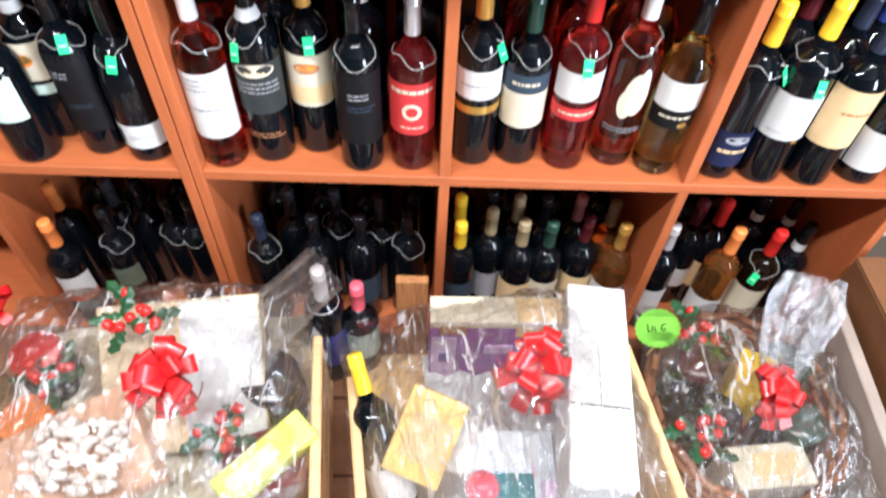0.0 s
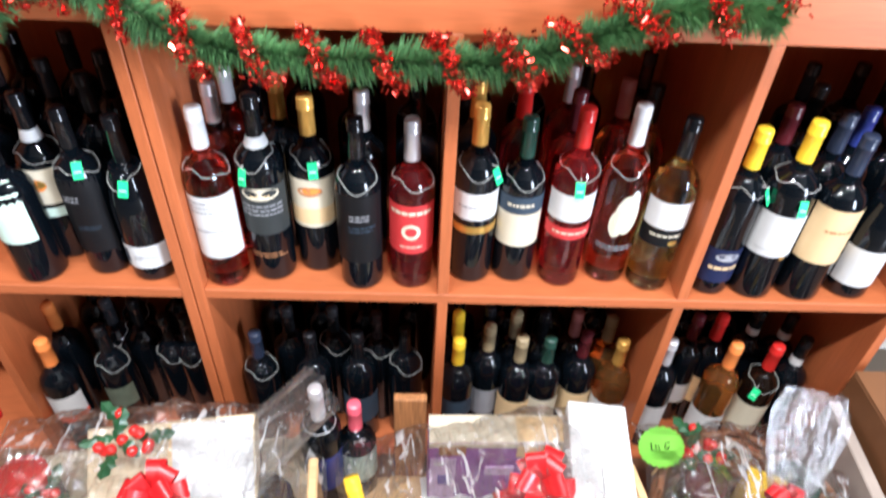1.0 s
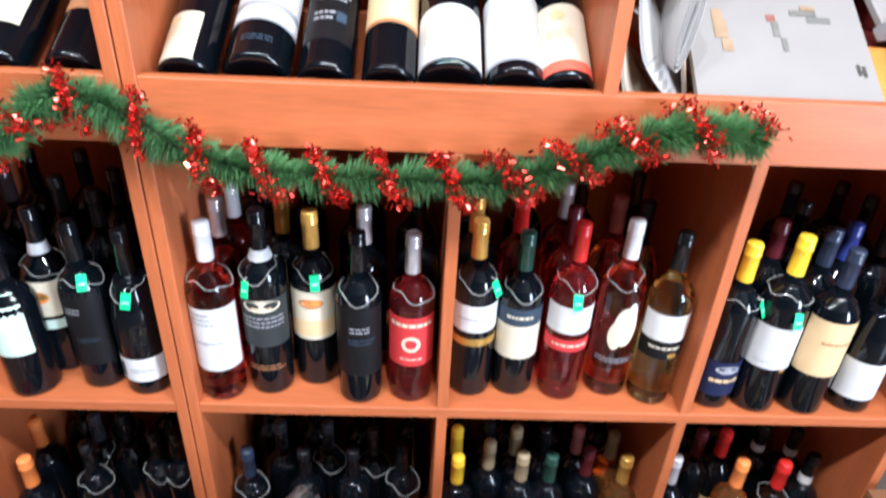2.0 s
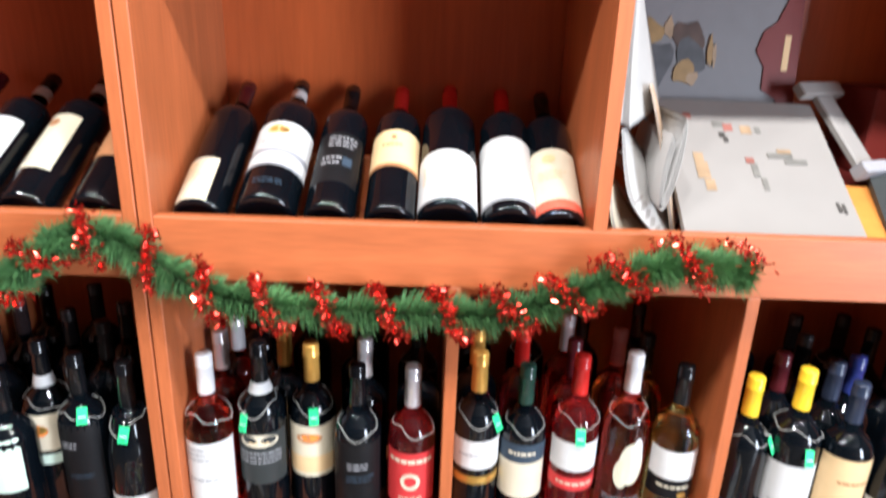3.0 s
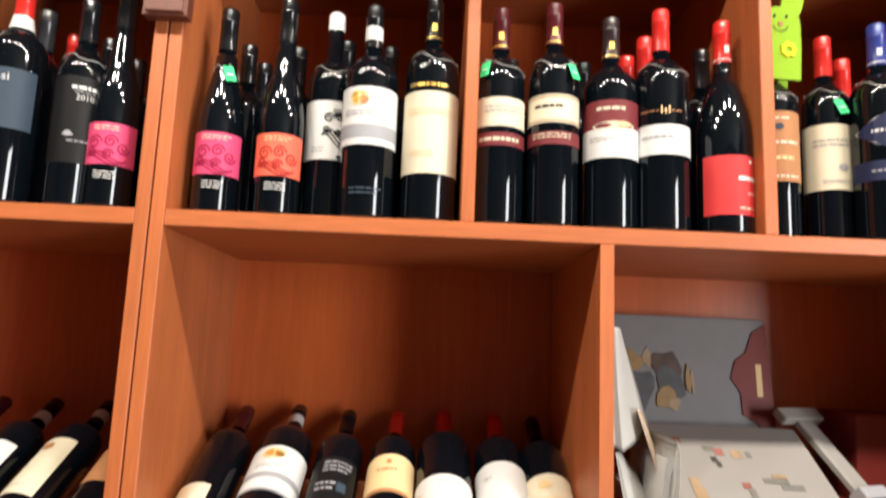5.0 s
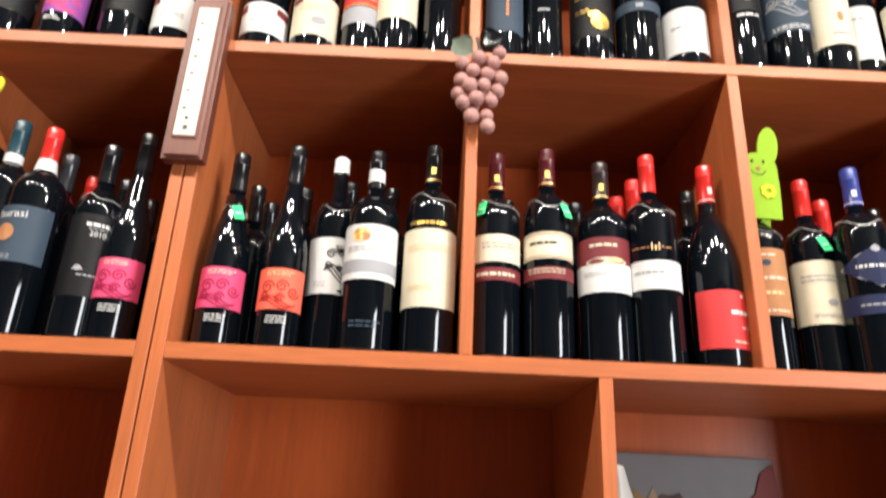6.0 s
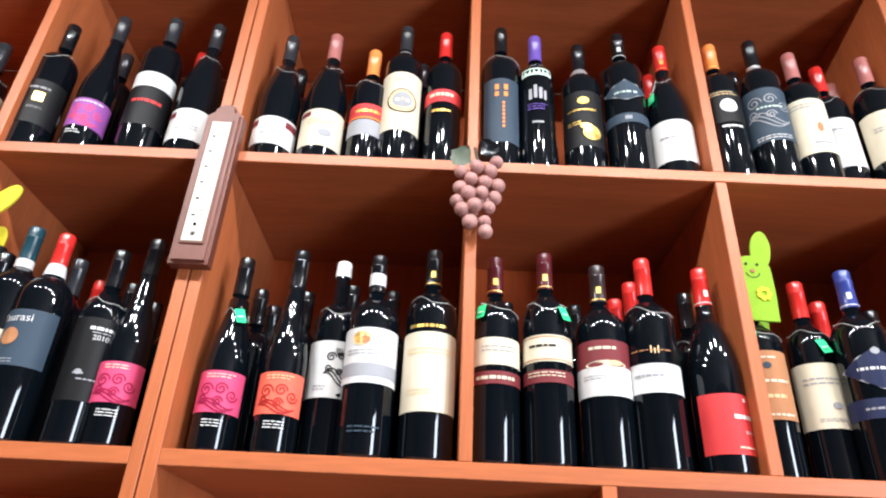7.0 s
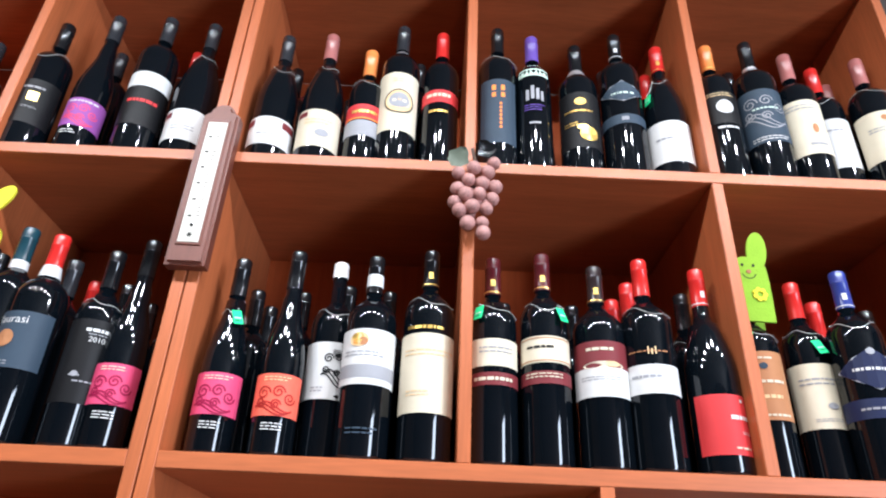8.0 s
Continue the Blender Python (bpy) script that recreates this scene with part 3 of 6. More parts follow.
bottle(0.741, 0.052, S5, 0.314, "bdx", GLASS, C_MAUVE, "dark wine bottle with a cream label and string", [(0.0619, 0.1652, 0.05, CREAM)], [("disc", BROWNP, 5, 149.7, 6, 6), ("lines", GREYP, 0, 126.0, 50, 12, 2)], string=True)
bottle(0.535, 0.14, S5, 0.349, "bdx", GLASS, C_BLACK, "dark wine bottle with a black capsule")
bottle(0.74, 0.15, S5, 0.338, "bdx", GLASS, C_MAUVE, "dark wine bottle with a mauve capsule")
bottle(-0.35, 0.15, S5, 0.317, "bdx", GLASS, C_BLACK, "dark wine bottle with a black capsule")
bottle(0.279, 0.15, S5, 0.347, "bdx", GLASS, C_GREY, "dark wine bottle with a grey capsule")
bottle(-0.1, 0.15, S5, 0.344, "bdx", GLASS, C_GREY, "dark wine bottle with a grey capsule")
bottle(0.366, 0.15, S5, 0.342, "bdx", GLASS, C_RED, "dark wine bottle with a red capsule")
# fourth row
bottle(-0.735, 0.065, S4, 0.3, "bdx", GLASS, C_BLACK, "dark wine bottle with a cream label", [(0.0909, 0.1717, 0.05, CREAM)], [("lines", GREYP, 0, 141.4, 40, 14, 2)])
bottle(-0.696, 0.055, S4, 0.343, "bdx", GLASS, C_TEAL, "dark wine bottle with a dark teal capsule and white seal", [(0.0706, 0.1614, 0.05, CREAM)], neckband=(0.072, 0.014, WHITE))
bottle(-0.64, 0.05, S4, 0.33, "fat", GLASS, C_RED, "dark wine bottle with a slate blue label and red capsule", [(0.1043, 0.1883, 0.055, SLATE)], [("text", WHITE, "Taurasi", -4, 175.1, 17), ("disc", BROWNP, -4, 146.8, 13, 13), ("lines", GREYP, -4, 111.3, 44, 8, 2)], az=-8, neckband=(0.074, 0.02, WHITE))
bottle(-0.636, 0.1, S4, 0.311, "bdx", GLASS, C_GREY, "dark wine bottle with a grey capsule")
bottle(-0.545, 0.05, S4, 0.305, "slim", GLASS, C_BLACK, "dark wine bottle with white print on a black label", [(0.0608, 0.1824, 0.048, BLACKP)], [("text", WHITE, "2010", 12, 152.0, 11), ("lines", WHITE, 12, 166.2, 34, 9, 1), ("lines", GREYP, 14, 91.2, 36, 4, 1), ("bar", GREYP, -4, 99.3, 14, 2), ("disc", GREYP, -4, 101.0, 5, 4), ("lines", GREYP, 14, 160.0, 30, 3, 1)], string=True)
bottle(-0.494, 0.05, S4, 0.327, "hock", GLASS, C_BLACK, "tall slender-necked black bottle with a magenta swirl label", [(0.0609, 0.1188, 0.042, MAGENTA)], [("swirl", DKMAG, 0, 83.3, 60, 36), ("lines", CREAM, 0, 111.7, 40, 8, 2), ("lines", WHITE, 0, 46.7, 28, 12, 3)])
bottle(-0.649, 0.2, S4, 0.32, "bdx", GLASS, C_RED, "dark wine bottle with a red capsule")
bottle(-0.349, 0.055, S4, 0.304, "hock", GLASS, C_BLACK, "tall slender-necked black bottle with a magenta swirl label and tag", [(0.0549, 0.1139, 0.042, MAGENTA)], [("swirl", DKMAG, 0, 78.3, 60, 36), ("lines", CREAM, 0, 106.7, 40, 8, 2), ("lines", WHITE, 0, 40.7, 28, 12, 3)], tag=(0.012, 0.2033))
bottle(-0.263, 0.05, S4, 0.319, "hock", GLASS, C_BLACK, "tall slender-necked black bottle with a coral swirl label", [(0.055, 0.1141, 0.042, CORAL)], [("swirl", DKCOR, 0, 78.5, 60, 36), ("lines", TAN, 0, 107.0, 40, 8, 2), ("lines", WHITE, 0, 40.8, 28, 12, 3)])
bottle(-0.343, 0.14, S4, 0.29, "bdx", GLASS, C_BLACK, "dark wine bottle with a black capsule")
bottle(-0.202, 0.095, S4, 0.325, "bdx", GLASS, C_WHITE, "dark wine bottle with a black tree on its white label", [(0.092, 0.1788, 0.05, WHITE)], [("bar", BLACKP, 22, 124.7, 4, 60), ("swirl", BLACKP, 12, 142.0, 44, 50), ("disc", BLACKP, 12, 158.0, 5, 2.5), ("disc", BLACKP, 24, 150.0, 5, 2.5), ("lines", BLACKP, 18, 163.5, 26, 8, 3), ("disc", BLACKP, 22, 97.1, 10, 3), ("lines", GREYP, -14, 106.3, 18, 10, 2)], caplen=0.026, string=True)
bottle(-0.14, 0.05, S4, 0.316, "fat", GLASS, C_BLACK, "broad dark wine bottle with a white label and orange emblem", [(0.1022, 0.184, 0.058, WHITE), (0.1114, 0.1309, 0.0585, GREYP)], [("disc", TAN, -14, 167.7, 14, 11), ("disc", GOLD, -16, 170.7, 9, 7), ("disc", BROWNP, -8, 164.6, 7, 6), ("disc", ORANGEP, -17, 163.6, 6, 4), ("lines", GREYP, -6, 147.2, 60, 10, 2), ("lines", SLATE, 0, 38.9, 44, 12, 2)], neckband=(0.052, 0.02, WHITE))
bottle(-0.054, 0.052, S4, 0.331, "fat", GLASS, C_BLACK, "broad dark wine bottle with a large cream label", [(0.0666, 0.1824, 0.058, CREAM)], [("lines", GOLD, 0, 191.6, 66, 9, 1), ("lines", TAN, 4, 153.7, 80, 12, 2), ("lines", TAN, -10, 94.3, 40, 10, 2)], string=True, crest=GOLD)
bottle(0.042, 0.05, S4, 0.322, "bdx", GLASS, C_MAROON, "dark wine bottle with a cream label over a maroon band", [(0.1374, 0.1784, 0.05, CREAM), (0.1097, 0.1282, 0.05, MAROON)], [("lines", GREYP, 4, 162.0, 50, 12, 2), ("lines", CREAM, 0, 118.9, 60, 9, 1)], tag=(-0.022, 0.2204), crest=GOLD)
bottle(0.119, 0.05, S4, 0.333, "bdx", GLASS, C_MAROON, "dark wine bottle with a framed cream label over a maroon band", [(0.1459, 0.186, 0.052, CREAM), (0.1151, 0.1336, 0.05, MAROON)], [("bar", BROWNP, 0, 182.9, 98, 1.5), ("bar", BROWNP, 0, 149.0, 98, 1.5), ("bar", BROWNP, -48, 165.9, 1.5, 33), ("bar", BROWNP, 48, 165.9, 1.5, 33), ("lines", BLACKP, -10, 169.5, 40, 7, 1), ("lines", CREAM, 0, 127.4, 66, 9, 2)], tag=(0.024, 0.2209), crest=GOLD)
bottle(0.202, 0.055, S4, 0.318, "fat", GLASS, C_BROWN, "dark wine bottle with a maroon and white label", [(0.141, 0.1831, 0.056, MAROON), (0.1008, 0.143, 0.0565, WHITE)], [("lines", CREAM, 0, 170.8, 48, 8, 1), ("lines", GREYP, 0, 127.6, 70, 8, 2), ("disc", CREAM, 0, 146.1, 30, 6), ("disc", TAN, 12, 148.2, 12, 4)], crest=GOLD)
bottle(0.273, 0.05, S4, 0.331, "fat", GLASS, C_RED, "dark wine bottle with a white label and gold mark", [(0.1072, 0.1495, 0.055, WHITE)], [("lines", BROWNP, 0, 169.1, 70, 3, 1), ("bar", TAN, -5, 170.1, 2, 11), ("bar", TAN, 5, 170.1, 2, 11), ("bar", TAN, 0, 168.0, 2, 8), ("lines", GREYP, -8, 132.0, 50, 7, 1)], string=True)
bottle(0.256, 0.16, S4, 0.31, "bdx", GLASS, C_RED, "dark wine bottle with a red capsule")
bottle(0.269, 0.11, S4, 0.318, "bdx", GLASS, C_RED, "dark wine bottle with a red capsule")
bottle(0.365, 0.13, S4, 0.312, "bdx", GLASS, C_BLACK, "dark wine bottle with a black capsule and tag", tag=(0.0, 0.1243))
bottle(0.362, 0.05, S4, 0.318, "bur", GLASS, C_RED, "sloping-shouldered black bottle with a plain red label", [(0.0279, 0.1104, 0.05, RED)], [("lines", WHITE, 16, 78.4, 36, 11, 1), ("lines", WHITE, 22, 57.8, 20, 5, 2), ("lines", CREAM, 12, 37.2, 26, 4, 1), ("bar", WHITE, 18, 102.2, 5, 5)], az=6, crest=WHITE)
bottle(0.451, 0.088, S4, 0.318, "bdx", GLASS, C_BLACK, "dark wine bottle with a brown printed label and tag", [(0.088, 0.1916, 0.05, BROWNP)], [("lines", CREAM, 0, 181.0, 34, 6, 1), ("disc", SLATE, 2, 168.5, 6, 5), ("lines", CREAM, 0, 145.0, 60, 8, 1), ("lines", TAN, 0, 122.2, 44, 10, 1), ("lines", CREAM, 10, 95.3, 40, 6, 1)], tag=(-0.012, 0.2123))
bottle(0.539, 0.1, S4, 0.327, "slim", GLASS, C_RED, "dark wine bottle with a pale printed label and tag", [(0.083, 0.1816, 0.05, CREAM)], [("lines", GREYP, 4, 153.6, 60, 14, 2), ("disc", GREYP, 14, 116.2, 8, 5), ("lines", GREYP, 6, 95.5, 40, 6, 2)], tag=(0.012, 0.2075))
bottle(0.593, 0.14, S4, 0.312, "bdx", GLASS, C_RED, "dark wine bottle with a red capsule")
bottle(0.592, 0.055, S4, 0.328, "fat", GLASS, C_BLUE, "broad dark wine bottle with a navy diamond label", [(0.0882, 0.1162, 0.06, NAVY)], [("diamond", NAVY, 6, 158.8, 100, 62), ("lines", WHITE, 6, 158.8, 56, 8, 1), ("lines", GREYP, 6, 101.7, 60, 6, 1), ("disc", GREYP, 6, 184.7, 6, 5)], string=True, crest=WHITE)
bottle(0.694, 0.16, S4, 0.31, "bdx", GLASS, C_BLACK, "dark wine bottle with a black capsule")
bottle(-0.326, 0.17, S4, 0.274, "bdx", GLASS, C_BLACK, "dark wine bottle with a black capsule")
bottle(-0.195, 0.17, S4, 0.318, "bdx", GLASS, C_BLACK, "dark wine bottle with a black capsule")
bottle(-0.125, 0.17, S4, 0.311, "bdx", GLASS, C_BLACK, "dark wine bottle with a black capsule")
bottle(-0.272, 0.17, S4, 0.303, "bdx", GLASS, C_BLACK, "dark wine bottle with a black capsule")
bottle(0.071, 0.17, S4, 0.299, "bdx", GLASS, C_BLACK, "dark wine bottle with a black capsule")
bottle(0.188, 0.17, S4, 0.3, "bdx", GLASS, C_BLACK, "dark wine bottle with a black capsule")
bottle(0.732, 0.06, S4, 0.32, "bdx", GLASS, C_MAROON, "dark wine bottle with a maroon capsule", [(0.0729, 0.1771, 0.05, CREAM)])
# second row
bottle(-0.668, 0.042, S2, 0.272, "fat", GLASS, C_BLACK, "broad dark wine bottle with a pale green label", [(0.0847, 0.1893, 0.05, PALEGREEN)], az=-22)
bottle(-0.64, 0.104, S2, 0.293, "bdx", GLASS, C_BLACK, "dark wine bottle with an orange emblem on its label", [(0.1146, 0.1794, 0.05, CREAM), (0.0897, 0.1076, 0.05, PALEGREEN)], [("disc", ORANGEP, 0, 151.5, 14, 11), ("disc", GOLD, 4, 153.5, 9, 7)], az=0, neckband=(0.075, 0.018, WHITE), string=True)
bottle(-0.564, 0.065, S2, 0.293, "bdx", GLASS, C_BLACK, "black wine bottle with grey print and a green tag", [(0.0498, 0.1894, 0.04, BLACKP)], [("lines", GREYP, -6, 154.5, 30, 14, 2), ("lines", SLATE, 8, 99.7, 40, 8, 2)], tag=(0.018, 0.2043), az=0)
bottle(-0.485, 0.053, S2, 0.289, "bur", GLASS, C_BLACK, "round-shouldered dark wine bottle with a low white label and tag", [(0.0299, 0.0747, 0.055, WHITE)], [("bar", SLATE, -36, 51.8, 26, 30), ("lines", GREYP, 6, 51.8, 36, 10, 2)], tag=(0.004, 0.1844), az=0)
bottle(-0.36, 0.042, S2, 0.314, "bdx", GLASS_ROSE, C_WHITE, "clear wine bottle of pink rose with a white label", [(0.064, 0.1821, 0.047, WHITE)], [("lines", GREYP, -14, 162.4, 40, 26, 3), ("lines", GREYP, 0, 118.1, 60, 6, 1)], az=6, string=True, caplen=0.062)
bottle(-0.285, 0.06, S2, 0.325, "bdx", GLASS, C_BLACK, "dark wine bottle with a grey scenic label and tag", [(0.0997, 0.1894, 0.047, CHARCOAL)], [("disc", CREAM, 0, 177.5, 30, 11), ("lines", TAN, 0, 174, 30, 5, 1), ("lines", GREYP, 0, 147.5, 70, 24, 3), ("lines", BROWNP, 0, 57.8, 60, 12, 2)], tag=(-0.02, 0.2094), az=4, neckband=(0.078, 0.016, WHITE))
bottle(-0.212, 0.085, S2, 0.313, "bdx", GLASS, C_GOLD, "dark wine bottle with a gold capsule and orange striped label", [(0.0977, 0.1894, 0.055, CREAM), (0.1047, 0.1346, 0.0555, TAN)], [("disc", BROWNP, 0, 167.5, 20, 9), ("disc", ORANGEP, 2, 169.5, 14, 6)], tag=(0.008, 0.2093), az=0, caplen=0.06)
bottle(-0.136, 0.043, S2, 0.304, "bdx", GLASS, C_BLACK, "black wine bottle with grey print on a black label", [(0.0598, 0.1894, 0.046, BLACKP)], [("lines", GREYP, 6, 149.5, 36, 14, 2), ("lines", SLATE, 8, 127.6, 44, 14, 2)], string=True, az=0)
bottle(-0.054, 0.049, S2, 0.3, "bdx", GLASS_RED, C_SILVER, "clear wine bottle of red wine with a red label", [(0.0777, 0.1714, 0.047, RED)], [("lines", CREAM, 0, 157.5, 70, 12, 1), ("disc", CREAM, 0, 121.6, 15, 15), ("disc", RED, 0, 121.6, 9, 9), ("lines", CREAM, 0, 91.7, 36, 5, 1)], string=True, az=0)
bottle(-0.364, 0.127, S2, 0.308, "bdx", GLASS_ROSE, C_SILVER, "clear wine bottle of pink rose with a silver capsule", az=0)
bottle(-0.358, 0.194, S2, 0.307, "bdx", GLASS_ROSE, C_SILVER, "clear wine bottle of pink rose with a silver capsule", az=0)
bottle(-0.283, 0.163, S2, 0.307, "bdx", GLASS, C_BLACK, "dark wine bottle with a black capsule", az=0)
bottle(-0.267, 0.144, S2, 0.308, "bdx", GLASS, C_GOLD, "dark wine bottle with a gold capsule", az=0)
bottle(-0.133, 0.116, S2, 0.308, "bdx", GLASS, C_SILVER, "dark wine bottle with a silver capsule", az=0)
bottle(0.048, 0.167, S2, 0.307, "bdx", GLASS, C_GOLD, "dark wine bottle with a gold capsule", az=0)
bottle(0.123, 0.172, S2, 0.307, "bdx", GLASS_RED, C_RED, "clear wine bottle of red wine with a red capsule", az=0)
bottle(0.208, 0.232, S2, 0.306, "bdx", GLASS_ROSE, C_SILVER, "clear wine bottle of pink rose with a silver capsule", az=0)
bottle(0.202, 0.138, S2, 0.308, "bdx", GLASS_RED, C_MAROON, "clear wine bottle of red wine with a maroon capsule", az=0)
bottle(0.287, 0.184, S2, 0.307, "bdx", GLASS_ROSE, C_MAUVE, "clear wine bottle of pink rose with a mauve capsule", az=0)
bottle(0.328, 0.167, S2, 0.308, "bdx", GLASS_CLEAR, C_BLACK, "clear wine bottle of white wine with a cream label", az=0)
bottle(0.046, 0.066, S2, 0.318, "bdx", GLASS, C_GOLD, "dark wine bottle with a white label over a gold band", [(0.1346, 0.1844, 0.05, WHITE), (0.1077, 0.1216, 0.05, GOLD)], [("lines", GREYP, 0, 159.5, 60, 5, 1)], tag=(0.03, 0.2143), az=0, caplen=0.062)
bottle(0.119, 0.071, S2, 0.297, "bdx", GLASS, C_GREEN, "dark wine bottle with a cream and grey label", [(0.0797, 0.1445, 0.05, CREAM), (0.1455, 0.1774, 0.05, SLATE)], [("lines", CREAM, 0, 161.5, 50, 10, 1)], string=True, az=0)
bottle(0.198, 0.062, S2, 0.321, "bdx", GLASS_RED, C_RED, "clear wine bottle of red wine with a white and red label", [(0.1396, 0.1894, 0.05, WHITE), (0.1047, 0.1276, 0.05, RED)], [("lines", CREAM, 0, 116.6, 60, 8, 1)], tag=(0.0, 0.2044), az=0, caplen=0.062)
bottle(0.281, 0.074, S2, 0.321, "bdx", GLASS_ROSE, C_WHITE, "clear wine bottle of pink rose with a pale flame label", [], [("disc", CREAM, 4, 147.1, 19, 38), ("disc", CREAM, -9, 129.2, 12, 27), ("disc", WHITE, 11, 164.0, 9, 30), ("lines", GREYP, 0, 79.5, 70, 12, 2)], az=0, caplen=0.062, string=True)
bottle(0.352, 0.055, S2, 0.314, "bdx", GLASS_CLEAR, C_BLACK, "clear wine bottle of white wine with a white and black label", [(0.1346, 0.1844, 0.05, WHITE), (0.0997, 0.1336, 0.05, BLACKP)], [("lines", CREAM, 0, 121.6, 60, 8, 1), ("disc", GOLD, 10, 107.7, 8, 5)], az=0)
bottle(0.456, 0.05, S2, 0.302, "bdx", GLASS, C_YELLOW, "dark wine bottle with a yellow capsule and low navy label", [(0.0299, 0.0997, 0.05, NAVY)], [("lines", TAN, 0, 61.8, 50, 12, 1), ("disc", GREYP, 0, 84.7, 20, 8)], tag=(0.03, 0.1993), az=4)
bottle(0.528, 0.045, S2, 0.319, "fat", GLASS, C_YELLOW, "dark wine bottle with a yellow capsule and white label", [(0.0947, 0.1745, 0.055, WHITE)], [("lines", GREYP, 0, 107.7, 80, 3, 1), ("bar", GOLD, 10, 91.7, 10, 6)], tag=(0.002, 0.1944), az=4)
bottle(0.609, 0.042, S2, 0.301, "fat", GLASS, C_SLATE, "dark wine bottle with a slate capsule and tan label", [(0.0847, 0.1894, 0.055, TAN)], [("lines", BROWNP, 0, 149.5, 50, 8, 1)], az=4)
bottle(0.698, 0.049, S2, 0.269, "bur", GLASS, C_BLACK, "round-shouldered dark wine bottle with a white label", [(0.0299, 0.1046, 0.055, WHITE)], az=6)
bottle(0.527, 0.115, S2, 0.308, "bdx", GLASS, C_MAROON, "dark wine bottle with a maroon capsule", az=0)
bottle(0.6, 0.093, S2, 0.308, "bdx", GLASS, C_SLATE, "dark wine bottle with a slate capsule", az=0)
bottle(0.644, 0.113, S2, 0.308, "bdx", GLASS, C_BLUE, "dark wine bottle with a blue capsule", az=0)
bottle(0.599, 0.186, S2, 0.307, "bdx", GLASS, C_BLACK, "dark wine bottle with a black capsule", az=0)
# bottom row
bottle(-0.742, 0.042, S1, 0.312, "bdx", GLASS, C_ORANGE, "wine bottle with an orange capsule in the bottom row", [(0.108, 0.180, 0.055, WHITE), (0.106, 0.124, 0.0552, CORAL)], az=-10)
bottle(-0.772, 0.136, S1, 0.312, "bdx", GLASS, C_ORANGE, "wine bottle with an orange capsule in the bottom row")
bottle(-0.668, 0.153, S1, 0.312, "bdx", GLASS, C_GREY, "wine bottle with a grey capsule in the bottom row", string=True)
bottle(-0.615, 0.155, S1, 0.311, "bdx", GLASS, C_BLACK, "wine bottle with a black capsule in the bottom row")
bottle(-0.541, 0.113, S1, 0.312, "bdx", GLASS, C_BLACK, "wine bottle with a black capsule in the bottom row", string=True)
bottle(-0.499, 0.114, S1, 0.312, "bdx", GLASS, C_BLACK, "wine bottle with a black capsule in the bottom row", string=True)
bottle(-0.656, 0.087, S1, 0.305, "bdx", GLASS, C_BLACK, "wine bottle with a black capsule in the bottom row", [(0.0984, 0.1574, 0.03, LEAF)], string=True)
bottle(-0.354, 0.074, S1, 0.312, "bdx", GLASS, C_SLATE, "wine bottle with a slate capsule in the bottom row", string=True)
bottle(-0.249, 0.076, S1, 0.312, "bdx", GLASS, C_BLACK, "wine bottle with a black capsule in the bottom row")
bottle(-0.158, 0.079, S1, 0.312, "bdx", GLASS, C_BLACK, "wine bottle with a black capsule in the bottom row", [(0.0705, 0.151, 0.05, SLATE)])
bottle(-0.066, 0.096, S1, 0.312, "bdx", GLASS, C_BLACK, "wine bottle with a black capsule in the bottom row", string=True)
bottle(-0.306, 0.143, S1, 0.312, "bdx", GLASS, C_GREY, "wine bottle with a grey capsule in the bottom row")
bottle(-0.215, 0.146, S1, 0.311, "bdx", GLASS, C_GREY, "wine bottle with a grey capsule in the bottom row", string=True)
bottle(-0.124, 0.133, S1, 0.311, "bdx", GLASS, C_BROWN, "wine bottle with a brown capsule in the bottom row", string=True)
bottle(0.041, 0.138, S1, 0.312, "bdx", GLASS, C_YELLOW, "wine bottle with a yellow capsule in the bottom row")
bottle(0.04, 0.067, S1, 0.312, "bdx", GLASS, C_YELLOW, "wine bottle with a yellow capsule in the bottom row", [(0.1107, 0.161, 0.04, SLATE)])
bottle(0.103, 0.105, S1, 0.311, "bdx", GLASS, C_KHAKI, "wine bottle with a khaki capsule in the bottom row", [(0.0702, 0.1505, 0.05, GREYP)])
bottle(0.164, 0.076, S1, 0.312, "bdx", GLASS, C_KHAKI, "wine bottle with a khaki capsule in the bottom row", [(0.0705, 0.151, 0.05, TAN)])
bottle(0.159, 0.142, S1, 0.311, "bdx", GLASS, C_KHAKI, "wine bottle with a khaki capsule in the bottom row")
bottle(0.219, 0.076, S1, 0.311, "bdx", GLASS, C_GREEN, "wine bottle with a green capsule in the bottom row", [(0.0803, 0.1605, 0.05, CREAM)])
bottle(0.293, 0.093, S1, 0.311, "bdx", GLASS, C_MAROON, "wine bottle with a maroon capsule in the bottom row", [(0.0803, 0.1605, 0.05, TAN)])
bottle(0.285, 0.149, S1, 0.311, "bdx", GLASS, C_MAUVE, "wine bottle with a mauve capsule in the bottom row")
bottle(0.352, 0.135, S1, 0.312, "bdx", GLASS_AMBER, C_KHAKI, "wine bottle with a khaki capsule in the bottom row")
bottle(0.362, 0.075, S1, 0.311, "bdx", GLASS_AMBER, C_GOLD, "wine bottle with a gold capsule in the bottom row", [(0.0602, 0.1505, 0.05, WHITE)])
bottle(0.106, 0.156, S1, 0.312, "bdx", GLASS, C_BLACK, "wine bottle with a black capsule in the bottom row")
bottle(0.216, 0.144, S1, 0.311, "bdx", GLASS, C_BLACK, "wine bottle with a black capsule in the bottom row")
